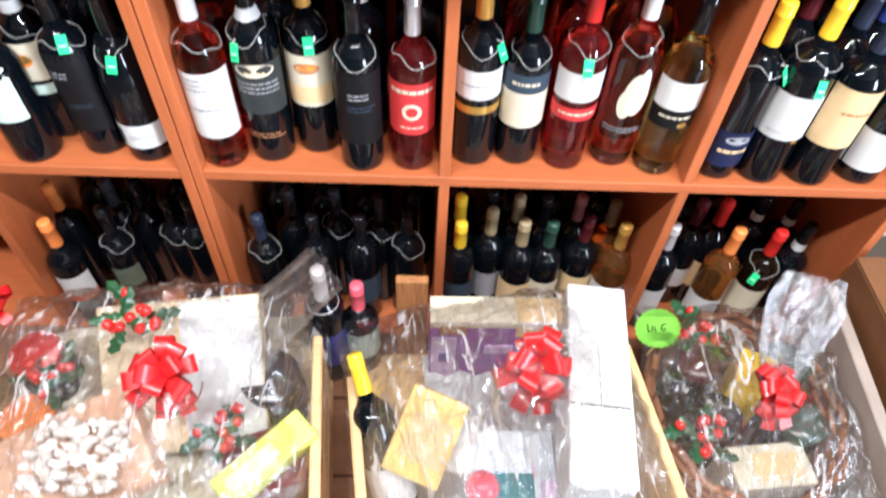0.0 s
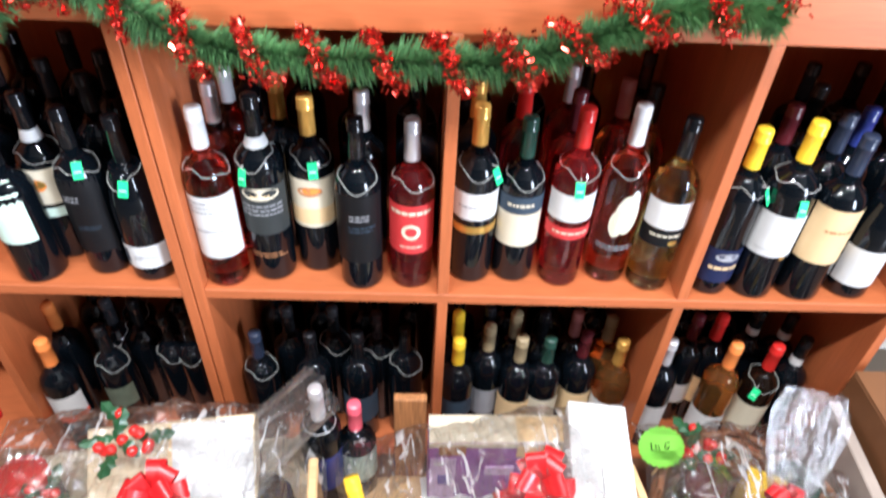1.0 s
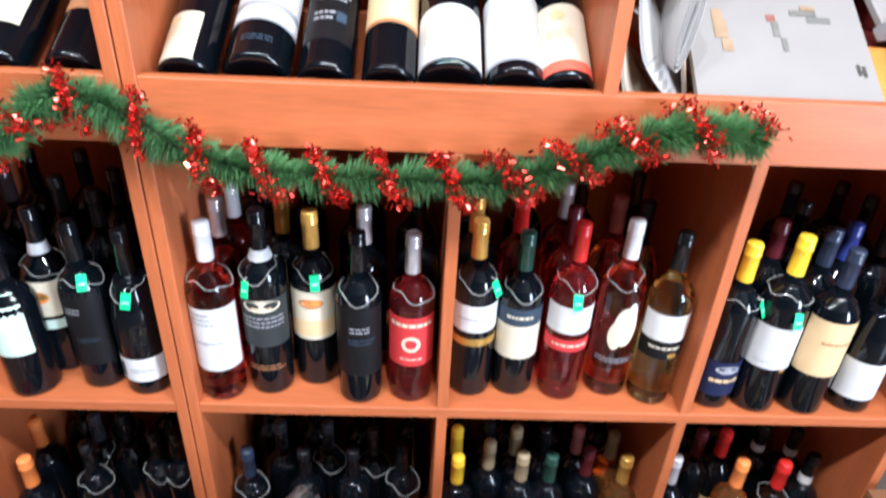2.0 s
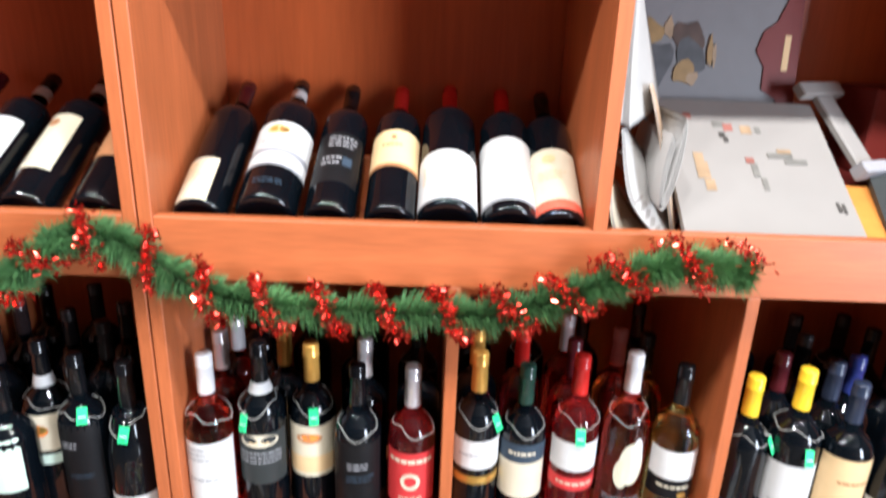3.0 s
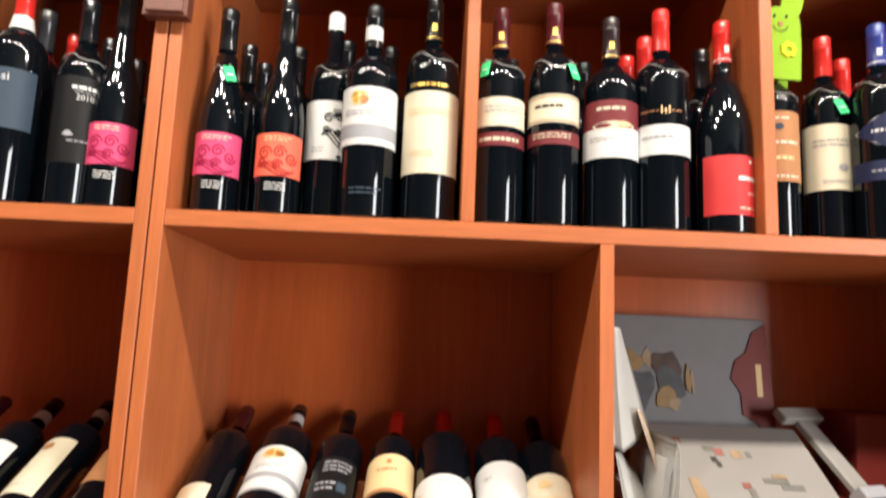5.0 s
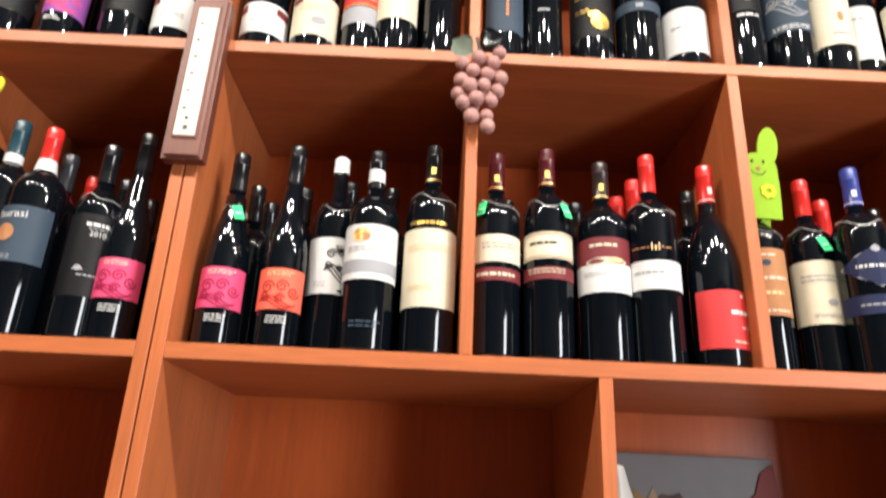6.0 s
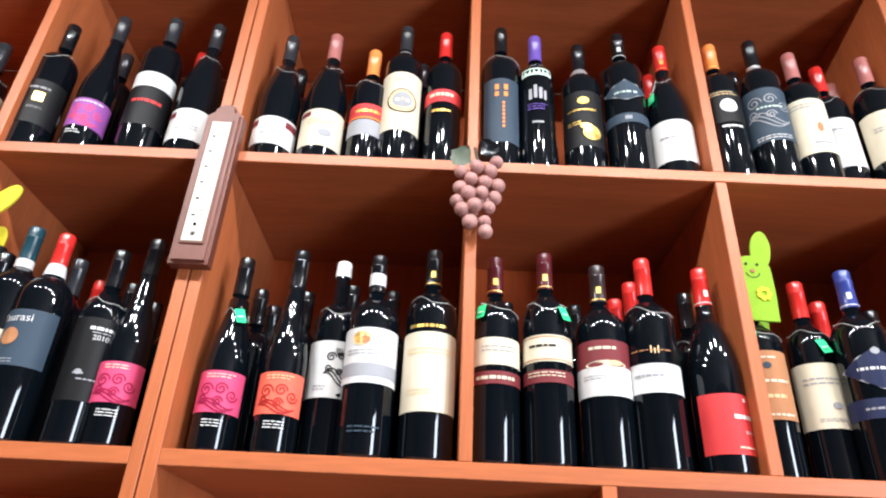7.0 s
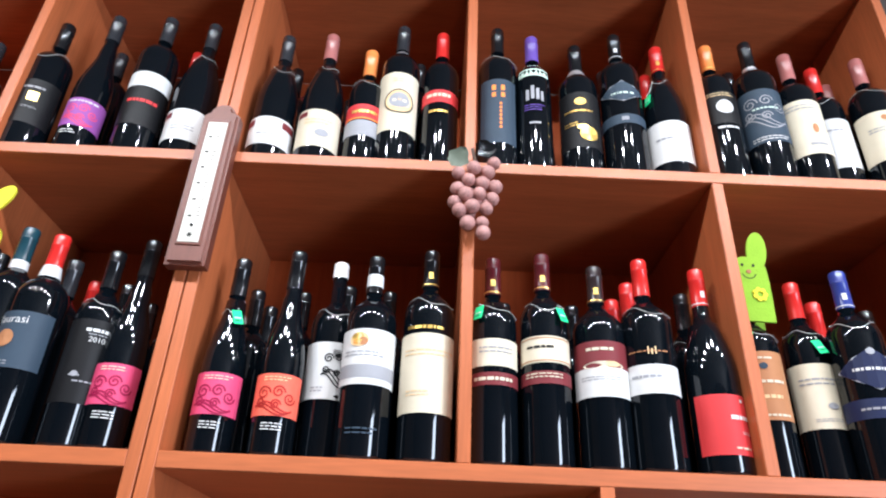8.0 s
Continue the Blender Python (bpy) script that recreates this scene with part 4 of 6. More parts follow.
bottle(0.457, 0.077, S1, 0.312, "bdx", GLASS, C_SILVER, "wine bottle with a silver capsule in the bottom row", [(0.0604, 0.1409, 0.05, WHITE)])
bottle(0.533, 0.146, S1, 0.311, "bdx", GLASS, C_MAROON, "wine bottle with a maroon capsule in the bottom row", [(0.0702, 0.1304, 0.05, WHITE)])
bottle(0.583, 0.147, S1, 0.311, "bdx", GLASS, C_RED, "wine bottle with a red capsule in the bottom row", [(0.0702, 0.1505, 0.05, TAN)])
bottle(0.585, 0.071, S1, 0.311, "bdx", GLASS_AMBER, C_ORANGE, "wine bottle with an orange capsule in the bottom row", [(0.0502, 0.1204, 0.05, WHITE)])
bottle(0.669, 0.166, S1, 0.311, "bdx", GLASS, C_BLACK, "wine bottle with a black capsule in the bottom row", neckband=(0.065, 0.018, WHITE))
bottle(0.732, 0.155, S1, 0.311, "bdx", GLASS, C_BLACK, "wine bottle with a black capsule in the bottom row", neckband=(0.065, 0.018, WHITE))
bottle(0.666, 0.069, S1, 0.311, "bdx", GLASS_BROWN, C_RED, "wine bottle with a red capsule in the bottom row", [(0.0602, 0.1605, 0.05, CREAM)], tag=(-0.01, 0.2006))
bottle(0.733, 0.09, S1, 0.311, "bdx", GLASS, C_BLACK, "wine bottle with a black capsule in the bottom row", neckband=(0.07, 0.02, WHITE))
# rear rows, in the shade behind the front bottles
def rear_rows(z, cells, rows, low, high, caps, seed):
    rr = random.Random(seed)
    for x0, x1 in cells:
        for y in rows:
            n = int((x1 - x0 - 0.074) / 0.088) + 1
            for i in range(n):
                x = x0 + 0.040 + (x1 - x0 - 0.080) * i / (n - 1) + rr.uniform(-0.006, 0.006)
                x = min(max(x, x0 + 0.0385), x1 - 0.0385)
                yy = y + rr.uniform(-0.006, 0.004)
                if all((x - a) ** 2 + (yy - b_) ** 2 > 0.0745 ** 2 for a, b_, c in PLACED if abs(c - z) < 0.1):
                    cap = rr.choice(caps)
                    bottle(round(x, 3), round(yy, 3), z, rr.choice((low, (low + high) / 2, high)), "bdx", GLASS, cap, "dark wine bottle with a %s in a rear row" % cap.name.replace("_", " "), az=rr.uniform(-20, 20), string=rr.random() < 0.25, group="wine bottles in the rear rows")


CELLS = ((-0.781, -0.4315), (-0.393, -0.009), (0.009, 0.393), (0.411, 0.775))
rear_rows(S1, CELLS, (0.232, 0.308), 0.296, 0.310, (C_BLACK, C_GREY, C_BLACK, C_BROWN), 11)
rear_rows(S2, CELLS, (0.150, 0.228, 0.308), 0.290, 0.304, (C_BLACK, C_GREY, C_BROWN, C_BLACK), 12)
rear_rows(S4, CELLS, (0.155, 0.232, 0.308), 0.282, 0.296, (C_BLACK, C_BLACK, C_GREY, C_BROWN), 13)
rear_rows(S5, CELLS, (0.232, 0.308), 0.296, 0.310, (C_BLACK, C_GREY, C_MAROON), 14)

# display row: bottles lying on a sloped batten, bases to the front
LYING = "bottles lying in the display row"
bottle(-0.348, 0.042, S3F + 0.0314, 0.315, "bdx", GLASS, C_MAROON, "dark wine bottle lying with a cream label", [(0.004, 0.088, 0.036, CREAM)], [("lines", TAN, 0, 52, 40, 24, 3), ("disc", TAN, 0, 74, 10, 5)], az=-34, tilt=28.0, group=LYING)
bottle(-0.259, 0.042, S3F + 0.0365, 0.315, "wide", GLASS, C_BLACK, "broad dark wine bottle lying with a white emblem label", [(0.064, 0.160, 0.060, WHITE), (0.090, 0.102, 0.0605, GREYP), (0.064, 0.069, 0.0605, GREYP)], [("disc", TAN, -4, 142, 17, 12), ("disc", ORANGEP, -7, 143, 10, 7), ("disc", GOLD, 3, 140, 8, 6), ("lines", GREYP, 0, 116, 50, 10, 2), ("lines", SLATE, 0, 32, 40, 12, 2)], az=4, neckband=(0.05, 0.02, WHITE), tilt=28.0, group=LYING)
bottle(-0.174, 0.042, S3F + 0.0314, 0.315, "bdx", GLASS, C_BLACK, "black wine bottle lying with grey print", [(0.048, 0.155, 0.036, BLACKP)], [("lines", GREYP, 4, 134, 42, 26, 3), ("lines", GREYP, -8, 92, 30, 22, 2), ("bar", SLATE, 14, 92, 14, 18)], az=6, tilt=28.0, group=LYING)
bottle(-0.092, 0.042, S3F + 0.0314, 0.315, "bdx", GLASS, C_RED, "dark wine bottle lying with a tan label", [(0.084, 0.166, 0.050, TAN), (0.084, 0.091, 0.0503, BROWNP)], [("lines", BROWNP, 0, 132, 34, 8, 1), ("disc", BROWNP, 0, 148, 4, 5)], az=-3, tilt=28.0, group=LYING)
bottle(-0.013, 0.042, S3F + 0.0365, 0.315, "wide", GLASS, C_RED, "dark wine bottle lying with a white label", [(0.008, 0.110, 0.060, WHITE), (0.008, 0.012, 0.0603, GREYP)], [("lines", TAN, -34, 64, 8, 40, 4), ("lines", GREYP, 10, 96, 34, 5, 1)], az=-4, tilt=28.0, group=LYING)
bottle(0.072, 0.042, S3F + 0.0336, 0.315, "fat", GLASS, C_RED, "dark wine bottle lying with a tall white label", [(0.018, 0.152, 0.055, WHITE), (0.018, 0.025, 0.0553, GREYP)], [("lines", GREYP, -20, 120, 12, 8, 2)], az=-6, tilt=28.0, group=LYING)
bottle(0.139, 0.042, S3F + 0.0314, 0.315, "bdx", GLASS, C_BLACK, "dark wine bottle lying with a cream and red label", [(0.022, 0.135, 0.047, CREAM), (0.010, 0.028, 0.0475, CORAL)], [("disc", TAN, -2, 112, 10, 9), ("lines", TAN, 0, 78, 40, 20, 3)], az=-12, tilt=28.0, group=LYING)
bottle(-0.488, 0.042, S3F + 0.0314, 0.315, "bdx", GLASS, C_BROWN, "dark wine bottle lying in the display row", [(0.085, 0.16, 0.03, BROWNP)], az=-20, tilt=28.0, group=LYING)
bottle(-0.582, 0.042, S3F + 0.0314, 0.315, "bdx", GLASS, C_BLACK, "dark wine bottle lying with a cream label and red emblem", [(0.055, 0.175, 0.034, CREAM)], [("disc", BROWNP, 0, 155, 9, 8), ("lines", GREYP, 0, 72, 40, 4, 1)], az=-18, neckband=(0.05, 0.02, WHITE), tilt=28.0, group=LYING)
bottle(-0.672, 0.042, S3F + 0.0314, 0.315, "bdx", GLASS, C_BLACK, "dark wine bottle lying with a white label", [(0.075, 0.165, 0.04, WHITE)], az=-16, neckband=(0.06, 0.02, WHITE), tilt=28.0, group=LYING)
bottle(-0.760, 0.042, S3F + 0.0314, 0.315, "bdx", GLASS, C_MAROON, "dark wine bottle lying with a cream label", [(0.065, 0.155, 0.04, CREAM)], az=-16, tilt=28.0, group=LYING)
batten = box(-0.392, 0.174, 0.215, 0.235, S3F + 0.0003, S3F + 0.088)
tagged(part("bottle_rest", batten, WOOD_H), "plain cherry batten under the lying bottles", "rack")
tagged(part("bottle_rest", box(-0.968, -0.432, 0.215, 0.235, S3F + 0.0003, S3F + 0.088), WOOD_H), "plain cherry batten under the lying bottles", "rack")

# ---- decorations on the shelves ----
def smooth_path(keys, n):
    """Points of a smooth line through the key points."""
    pts = [Vector(k) for k in keys]
    out = []
    for i in range(len(pts) - 1):
        p0, p1, p2, p3 = pts[max(i - 1, 0)], pts[i], pts[i + 1], pts[min(i + 2, len(pts) - 1)]
        for k in range(n):
            t = k / n
            out.append(0.5 * (2 * p1 + (p2 - p0) * t + (2 * p0 - 5 * p1 + 4 * p2 - p3) * t * t + (3 * p1 - p0 - 3 * p2 + p3) * t ** 3))
    return out + [pts[-1]]


def garland():
    rr = random.Random(4)
    keys = [(-1.05, -0.028, 1.12), (-0.95, -0.032, 1.06), (-0.80, -0.034, 1.02), (-0.66, -0.034, 1.03), (-0.582, -0.034, 1.062), (-0.533, -0.032, 1.098), (-0.488, -0.030, 1.131), (-0.442, -0.030, 1.128), (-0.403, -0.032, 1.114),
            (-0.330, -0.034, 1.066), (-0.266, -0.034, 1.050), (-0.179, -0.034, 1.044), (-0.076, -0.034, 1.043), (0.019, -0.034, 1.042), (0.075, -0.034, 1.050), (0.141, -0.034, 1.072), (0.21, -0.034, 1.102), (0.265, -0.032, 1.119), (0.321, -0.032, 1.120), (0.368, -0.032, 1.114)]
    path = smooth_path(keys, 14)
    g = thing("garland", pose(0, 0, 0), "green artificial fir garland with red tinsel along the shelf rail", "garland")
    part("wire", tube(path, 0.002, 5), STEM, g)
    bm = bmesh.new()
    for i in range(len(path) - 1):
        d = (path[i + 1] - path[i])
        side = d.normalized().orthogonal()
        bunch = 0.85 + 0.22 * math.sin(i * 0.75)
        for k in range(85):
            p = path[i] + d * rr.random()
            a = Matrix.Rotation(rr.uniform(0, 2 * math.pi), 3, d.normalized()) @ side
            out = (a + d.normalized() * rr.uniform(0.1, 0.7)).normalized()
            ln = rr.uniform(0.023, 0.039) * bunch
            w = out.cross(Vector((rr.random(), rr.random(), rr.random()))).normalized() * 0.0009
            tip = p + out * ln + Vector((0, 0, -0.003))
            if tip.y > -0.001:
                tip.y = -0.001 - 0.004 * rr.random()
            v = [bm.verts.new(c) for c in (p - w, p + w, p + out * ln * 0.6 + w * 0.9, tip, p + out * ln * 0.6 - w * 0.9)]
            bm.faces.new(v)
    part("needles", bm, NEEDLE, g)
    bm = bmesh.new()
    turns = 0.0
    for i in range(len(path) - 1):
        d = (path[i + 1] - path[i])
        side = d.normalized().orthogonal()
        turns += d.length / 0.078
        for k in range(int(d.length * 5200)):
            f = rr.random()
            ang = 2 * math.pi * (turns - (1 - f) * d.length / 0.078)
            dense = 1.0 if path[i].x < 0.05 else 1.5
            p = path[i] + d * f + (Matrix.Rotation(ang, 3, d.normalized()) @ side) * rr.uniform(0.013, 0.027) + d.normalized() * rr.gauss(0, 0.0055 * dense)
            p.y = min(p.y, -0.004)
            out = Vector((rr.gauss(0, 1), rr.gauss(0, 0.7) - 0.3, rr.gauss(0, 1))).normalized()
            w = out.cross(Vector((rr.gauss(0, 1), rr.gauss(0, 1), rr.gauss(0, 1)))).normalized() * rr.uniform(0.0010, 0.0020)
            q = p + out * rr.uniform(0.004, 0.009)
            q.y = min(q.y, -0.002)
            bm.faces.new([bm.verts.new(c) for c in (p - w, p + w, q + w, q - w)])
    part("tinsel", bm, TINSEL, g, "shiny red tinsel winding round the garland")


garland()


def outline_solid(points, y0, y1):
    """A flat outline in x and z, given a thickness from y0 to y1."""
    bm = bmesh.new()
    a = [bm.verts.new((x, y0, z)) for x, z in points]
    b_ = [bm.verts.new((x, y1, z)) for x, z in points]
    bm.faces.new(a)
    bm.faces.new(b_[::-1])
    n = len(points)
    for i in range(n):
        bm.faces.new((a[i], b_[i], b_[(i + 1) % n], a[(i + 1) % n]))
    bmesh.ops.recalc_face_normals(bm, faces=bm.faces)
    return bm


def thermometer():
    t = thing("thermometer", pose(-0.4115, 0, 1.824, 0, 0.4, 0), "reddish-brown wooden thermometer with white scale on the shelf upright", "thermometer")
    w, h = 0.0295, 0.275
    pts = [(-w, 0.0), (w, 0.0), (w, h), (0.019, h + 0.008)] + [(0.019 * math.cos(k * math.pi / 8), h + 0.008 + 0.016 * math.sin(k * math.pi / 8)) for k in range(1, 8)] + [(-0.019, h + 0.008), (-w, h)]
    bm = outline_solid(pts, -0.024, -0.0005)
    bmesh.ops.bevel(bm, geom=[e for e in bm.edges if e.verts[0].co.y < -0.02 and e.verts[1].co.y < -0.02], offset=0.005, segments=3, affect="EDGES")
    part("frame", bm, FRAMEWOOD, t)
    part("moulding", box(-0.0185, 0.0185, -0.0262, -0.0242, 0.030, 0.262, 0.001), FRAMEWOOD, t)
    part("scale_plate", box(-0.0155, 0.0155, -0.0275, -0.0264, 0.034, 0.256, 0.0004), mat("aged_enamel", (0.55, 0.53, 0.46), 0.5, vary=0.06), t, "white enamel scale plate")
    part("glass_tube", tube([(0.0, -0.0285, 0.060), (0.0, -0.0285, 0.245)], 0.0014, 6), SILVER, t)
    bulb = bmesh.new()
    bmesh.ops.create_uvsphere(bulb, u_segments=10, v_segments=6, radius=0.0026, matrix=Matrix.Translation((0, -0.0285, 0.062)))
    part("bulb", bulb, C_BLACK, t, smooth=True)
    for k in range(22):
        ln = 0.006 if k % 4 == 0 else 0.0035
        part("tick", box(0.003, 0.003 + ln, -0.0279, -0.0276, 0.078 + k * 0.0074, 0.0791 + k * 0.0074, 0), BLACKP, t)
        if k % 4 == 0:
            part("figure", box(-0.0095, -0.004, -0.0279, -0.0276, 0.0765 + k * 0.0074, 0.0795 + k * 0.0074, 0), BLACKP, t)
    star = bmesh.new()
    for k in range(3):
        a = k * math.pi / 3
        ribbon = [(0.0045 * math.cos(a) * s, 0.046 + 0.0045 * math.sin(a) * s) for s in (-1, 0, 1)]
        ribbon_flat(star, ribbon, 0.0018)
    for v in star.verts:
        v.co = (v.co.x, -0.0278, v.co.y)
    part("emblem", star, BLACKP, t)


thermometer()


def grapes():
    g = thing("grape_bunch", pose(0.003, -0.004, 1.88), "frosted pink artificial grape bunch hanging from the shelf edge", "grapes")
    spots = [(0.017, 0.012), (-0.006, 0.032), (0.016, 0.036), (-0.019, 0.052), (0.000, 0.058), (0.022, 0.060), (-0.026, 0.070), (-0.010, 0.080), (0.011, 0.083), (0.031, 0.079),
             (-0.022, 0.093), (-0.006, 0.106), (0.015, 0.104), (0.036, 0.102), (-0.022, 0.121), (0.002, 0.129), (0.024, 0.127), (0.034, 0.147)]
    ball = None
    for i, (x, z) in enumerate(spots):
        rr = 0.0112 + 0.0008 * math.sin(i * 2.1)
        if ball is None:
            bm = bmesh.new()
            bmesh.ops.create_icosphere(bm, subdivisions=3, radius=1.0)
            ball = part("grape", bm, GRAPE, g, smooth=True)
        else:
            ball = part_of("grape", ball.data, g)
        ball.matrix_local = pose(x, -0.022 - 0.006 * math.cos(i * 1.7), z, i * 40, i * 25, i * 70) @ Matrix.Diagonal((rr, rr, rr * 1.03, 1))
    for i in range(8):
        p = part_of("grape", ball.data, g)
        p.matrix_local = pose(-0.015 + 0.012 * (i % 4), -0.012, 0.055 + 0.018 * (i // 2), i * 30, 0, 0) @ Matrix.Diagonal((0.010, 0.010, 0.0105, 1))
    part("stem", tube([(0.002, -0.018, 0.13), (0.004, -0.014, 0.155), (0.0, -0.012, 0.178)], 0.003, 6), STEM, g)
    for x, z, ang, s in ((-0.022, 0.150, 35, 1.0), (0.022, 0.168, -40, 0.9)):
        bm = bmesh.new()
        ribs = []
        for k in range(7):
            t = k / 6
            wdt = 0.016 * s * math.sin(math.pi * min(1, t * 0.93 + 0.07)) * (1 + 0.25 * (k % 2))
            ribs.append([bm.verts.new((j * wdt, -0.004 * abs(j) + 0.004 * math.sin(t * 5), (t - 0.5) * 0.040 * s)) for j in (-1, -0.5, 0, 0.5, 1)])
        for r0, r1 in zip(ribs, ribs[1:]):
            for j in range(4):
                bm.faces.new((r0[j], r0[j + 1], r1[j + 1], r1[j]))
        part("leaf", bm, LEAF if ang > 0 else C_BLACK, g, smooth=True, at=pose(x, -0.024, z, 0, ang, 0))


grapes()


def bunny(x, y, z, felt, label, w=0.031, ear_x=0.015, ear_tilt=7, ear_z=0.098):
    """A felt rabbit pulled over a bottle's neck."""
    b = thing("felt_rabbit", pose(x, y, z, 0, 2, 0), label, "decoration", "felt bottle toppers")
    body = [(-w, 0), (w, 0), (w * 1.02, 0.05), (w * 0.98, 0.085)] + [(w * 0.98 * math.cos(k * math.pi / 10), 0.088 + 0.026 * math.sin(k * math.pi / 10)) for k in range(1, 10)] + [(-w * 0.98, 0.085), (-w * 1.02, 0.05)]
    part("body", outline_solid(body, -0.021, -0.0165), felt, b)
    part("body_back", outline_solid(body, 0.0165, 0.021), felt, b)
    for k, (sx, sy) in enumerate(((ear_x, -0.0212),)):
        ear = [(0.0165 * math.cos(q * math.pi / 12), 0.028 + 0.036 * math.sin(q * math.pi / 12) - 0.0) for q in range(24)]
        part("ear", outline_solid(ear, sy, sy + 0.0044), felt, b, at=pose(sx, 0, ear_z, 0, ear_tilt + 4 * k, 0))
    for ex in (-0.009, 0.009):
        part("eye", outline_solid([(ex + 0.0022 * math.cos(k), 0.098 + 0.0026 * math.sin(k)) for k in [i * math.pi / 5 for i in range(10)]], -0.0222, -0.0211), BLACKP, b)
    part("nose", outline_solid([(0.004 * math.cos(k), 0.086 + 0.0035 * math.sin(k)) for k in [i * math.pi / 5 for i in range(10)]], -0.0225, -0.0211), BROWNP, b)
    sm = bmesh.new()
    ribbon_flat(sm, [(0.011 * math.cos(k), 0.084 + 0.010 * math.sin(k)) for k in [math.pi * (1.05 + 0.09 * i) for i in range(11)]], 0.0016)
    for v in sm.verts:
        v.co = (v.co.x, -0.0216, v.co.y)
    part("mouth", sm, BLACKP, b)
    for k in range(7):
        a = k * 2 * math.pi / 7
        part("petal", outline_solid([(0.012 + 0.0085 * math.cos(a) + 0.0040 * math.cos(q), 0.046 + 0.0085 * math.sin(a) + 0.0040 * math.sin(q)) for q in [i * math.pi / 4 for i in range(8)]], -0.0232 - 0.0001 * k, -0.0211), YELLOWF, b)


bunny(0.4550, 0.088, 1.813, LIME, "lime green felt rabbit pulled over a bottle neck")
bunny(-0.776, 0.060, 1.812, YELLOWF, "yellow felt rabbit pulled over a bottle neck", 0.0140, -0.006, 34, 0.118)
bottle(-0.751, 0.062, S4, 0.31, "bdx", GLASS, C_BLACK, "dark wine bottle wearing a yellow felt rabbit", [(0.0808, 0.1716, 0.05, CREAM)])


# ---- papers and boxes in the display row ----
def booklet(name, m, w, d, h, cover, label, marks=(), pages=WHITE):
    b = thing(name, m, label, "magazine", "papers on the shelf")
    part("paper_block", box(-w / 2 + 0.002, w / 2 - 0.002, -d / 2 + 0.002, d / 2 - 0.002, 0.001, h - 0.001, 0), pages, b)
    part("cover", box(-w / 2, w / 2, -d / 2, d / 2, h - 0.001, h, 0), cover, b)
    part("cover", box(-w / 2, w / 2, -d / 2, d / 2, 0, 0.001, 0), cover, b)
    part("spine", box(-w / 2 - 0.0006, -w / 2, -d / 2, d / 2, 0, h, 0), cover, b)
    for k, (mm, x, y, a, c) in enumerate(marks):
        part("print", box(x - a / 2, x + a / 2, y - c / 2, y + c / 2, h + 0.0002, h + 0.0006 + 0.00005 * k, 0), mm, b)
    return b


PAGE = paint("glossy_white_page", (0.27, 0.255, 0.24), 0.35, vary=0.06, scale=9)
PALERED, PALETAN, PALEGREY, INK = (paint(n, c, 0.4, vary=0.25, scale=60) for n, c in (("faded_red_print", (0.27, 0.11, 0.09)), ("faded_tan_print", (0.30, 0.21, 0.13)), ("faded_grey_print", (0.17, 0.165, 0.15)), ("grey_ink", (0.07, 0.065, 0.06))))
GOLDPIC = paint("dull_gold_print", (0.27, 0.17, 0.07), 0.4, vary=0.3, scale=50)
SMOKE = paint("smoky_grey_print", (0.07, 0.07, 0.075), 0.4, vary=0.4, scale=40)
UMBER = paint("umber_print", (0.075, 0.045, 0.035), 0.4, vary=0.4, scale=40)
GREYCOVER = paint("grey_box_card", (0.17, 0.165, 0.17), 0.42, vary=0.06)
DKRED = paint("dark_red_card", (0.15, 0.022, 0.018), 0.45)
DKGREY = paint("dark_grey_card", (0.045, 0.05, 0.05), 0.45)
ORANGECARD = paint("orange_card", (0.62, 0.24, 0.05), 0.5, vary=0.12)
# stack that props the magazine
for k in range(4):
    booklet("catalogue", pose(0.410, 0.262 + 0.002 * (k % 2), S3F + 0.0005 + 0.0245 * k, 0, 0, 1.5 - k), 0.27, 0.125, 0.024, WHITE if k % 2 else ORANGECARD, "thick closed catalogue in a stack under a magazine")
booklet("magazine", pose(0.432, 0.147, 1.211, 32, 0, -3), 0.240, 0.28, 0.010, PAGE, "large pale glossy magazine lying on a slope of catalogues",
        [(PALERED, -0.080, 0.10, 0.012, 0.014), (PALEGREY, -0.035, 0.082, 0.018, 0.012), (PALERED, -0.022, 0.076, 0.014, 0.016), (PALETAN, 0.004, 0.072, 0.016, 0.018), (PALEGREY, 0.022, 0.072, 0.008, 0.014),
         (INK, -0.034, 0.058, 0.009, 0.012), (INK, -0.030, 0.048, 0.007, 0.012), (PALETAN, -0.078, 0.005, 0.014, 0.022), (PALETAN, -0.076, -0.020, 0.018, 0.034), (PALETAN, -0.070, -0.05, 0.014, 0.022),
         (PALERED, -0.004, 0.004, 0.012, 0.012), (PALEGREY, 0.0, -0.016, 0.009, 0.028), (PALEGREY, 0.008, -0.044, 0.007, 0.024), (PALEGREY, 0.042, 0.016, 0.036, 0.010), (PALEGREY, 0.062, 0.004, 0.032, 0.010), (PALETAN, 0.05, 0.026, 0.02, 0.008),
         (INK, 0.098, -0.083, 0.004, 0.018), (INK, 0.105, -0.085, 0.004, 0.018), (INK, 0.102, -0.086, 0.004, 0.005)])
gift = thing("gift_box", pose(0.400, 0.287, 1.250, -9, 0, 2), "flat grey gift box with dark red flap leaning upright", "box")
part("box_body", box(-0.145, 0.145, -0.012, 0.012, 0, 0.225, 0.002), GREYCOVER, gift)
flap = [(0.145, 0.02), (0.145, 0.215), (0.12, 0.2), (0.105, 0.165), (0.085, 0.15), (0.075, 0.12), (0.09, 0.095), (0.09, 0.06), (0.115, 0.045), (0.12, 0.02)]
part("flap", outline_solid(flap, -0.0146, -0.0121), DKRED, gift)
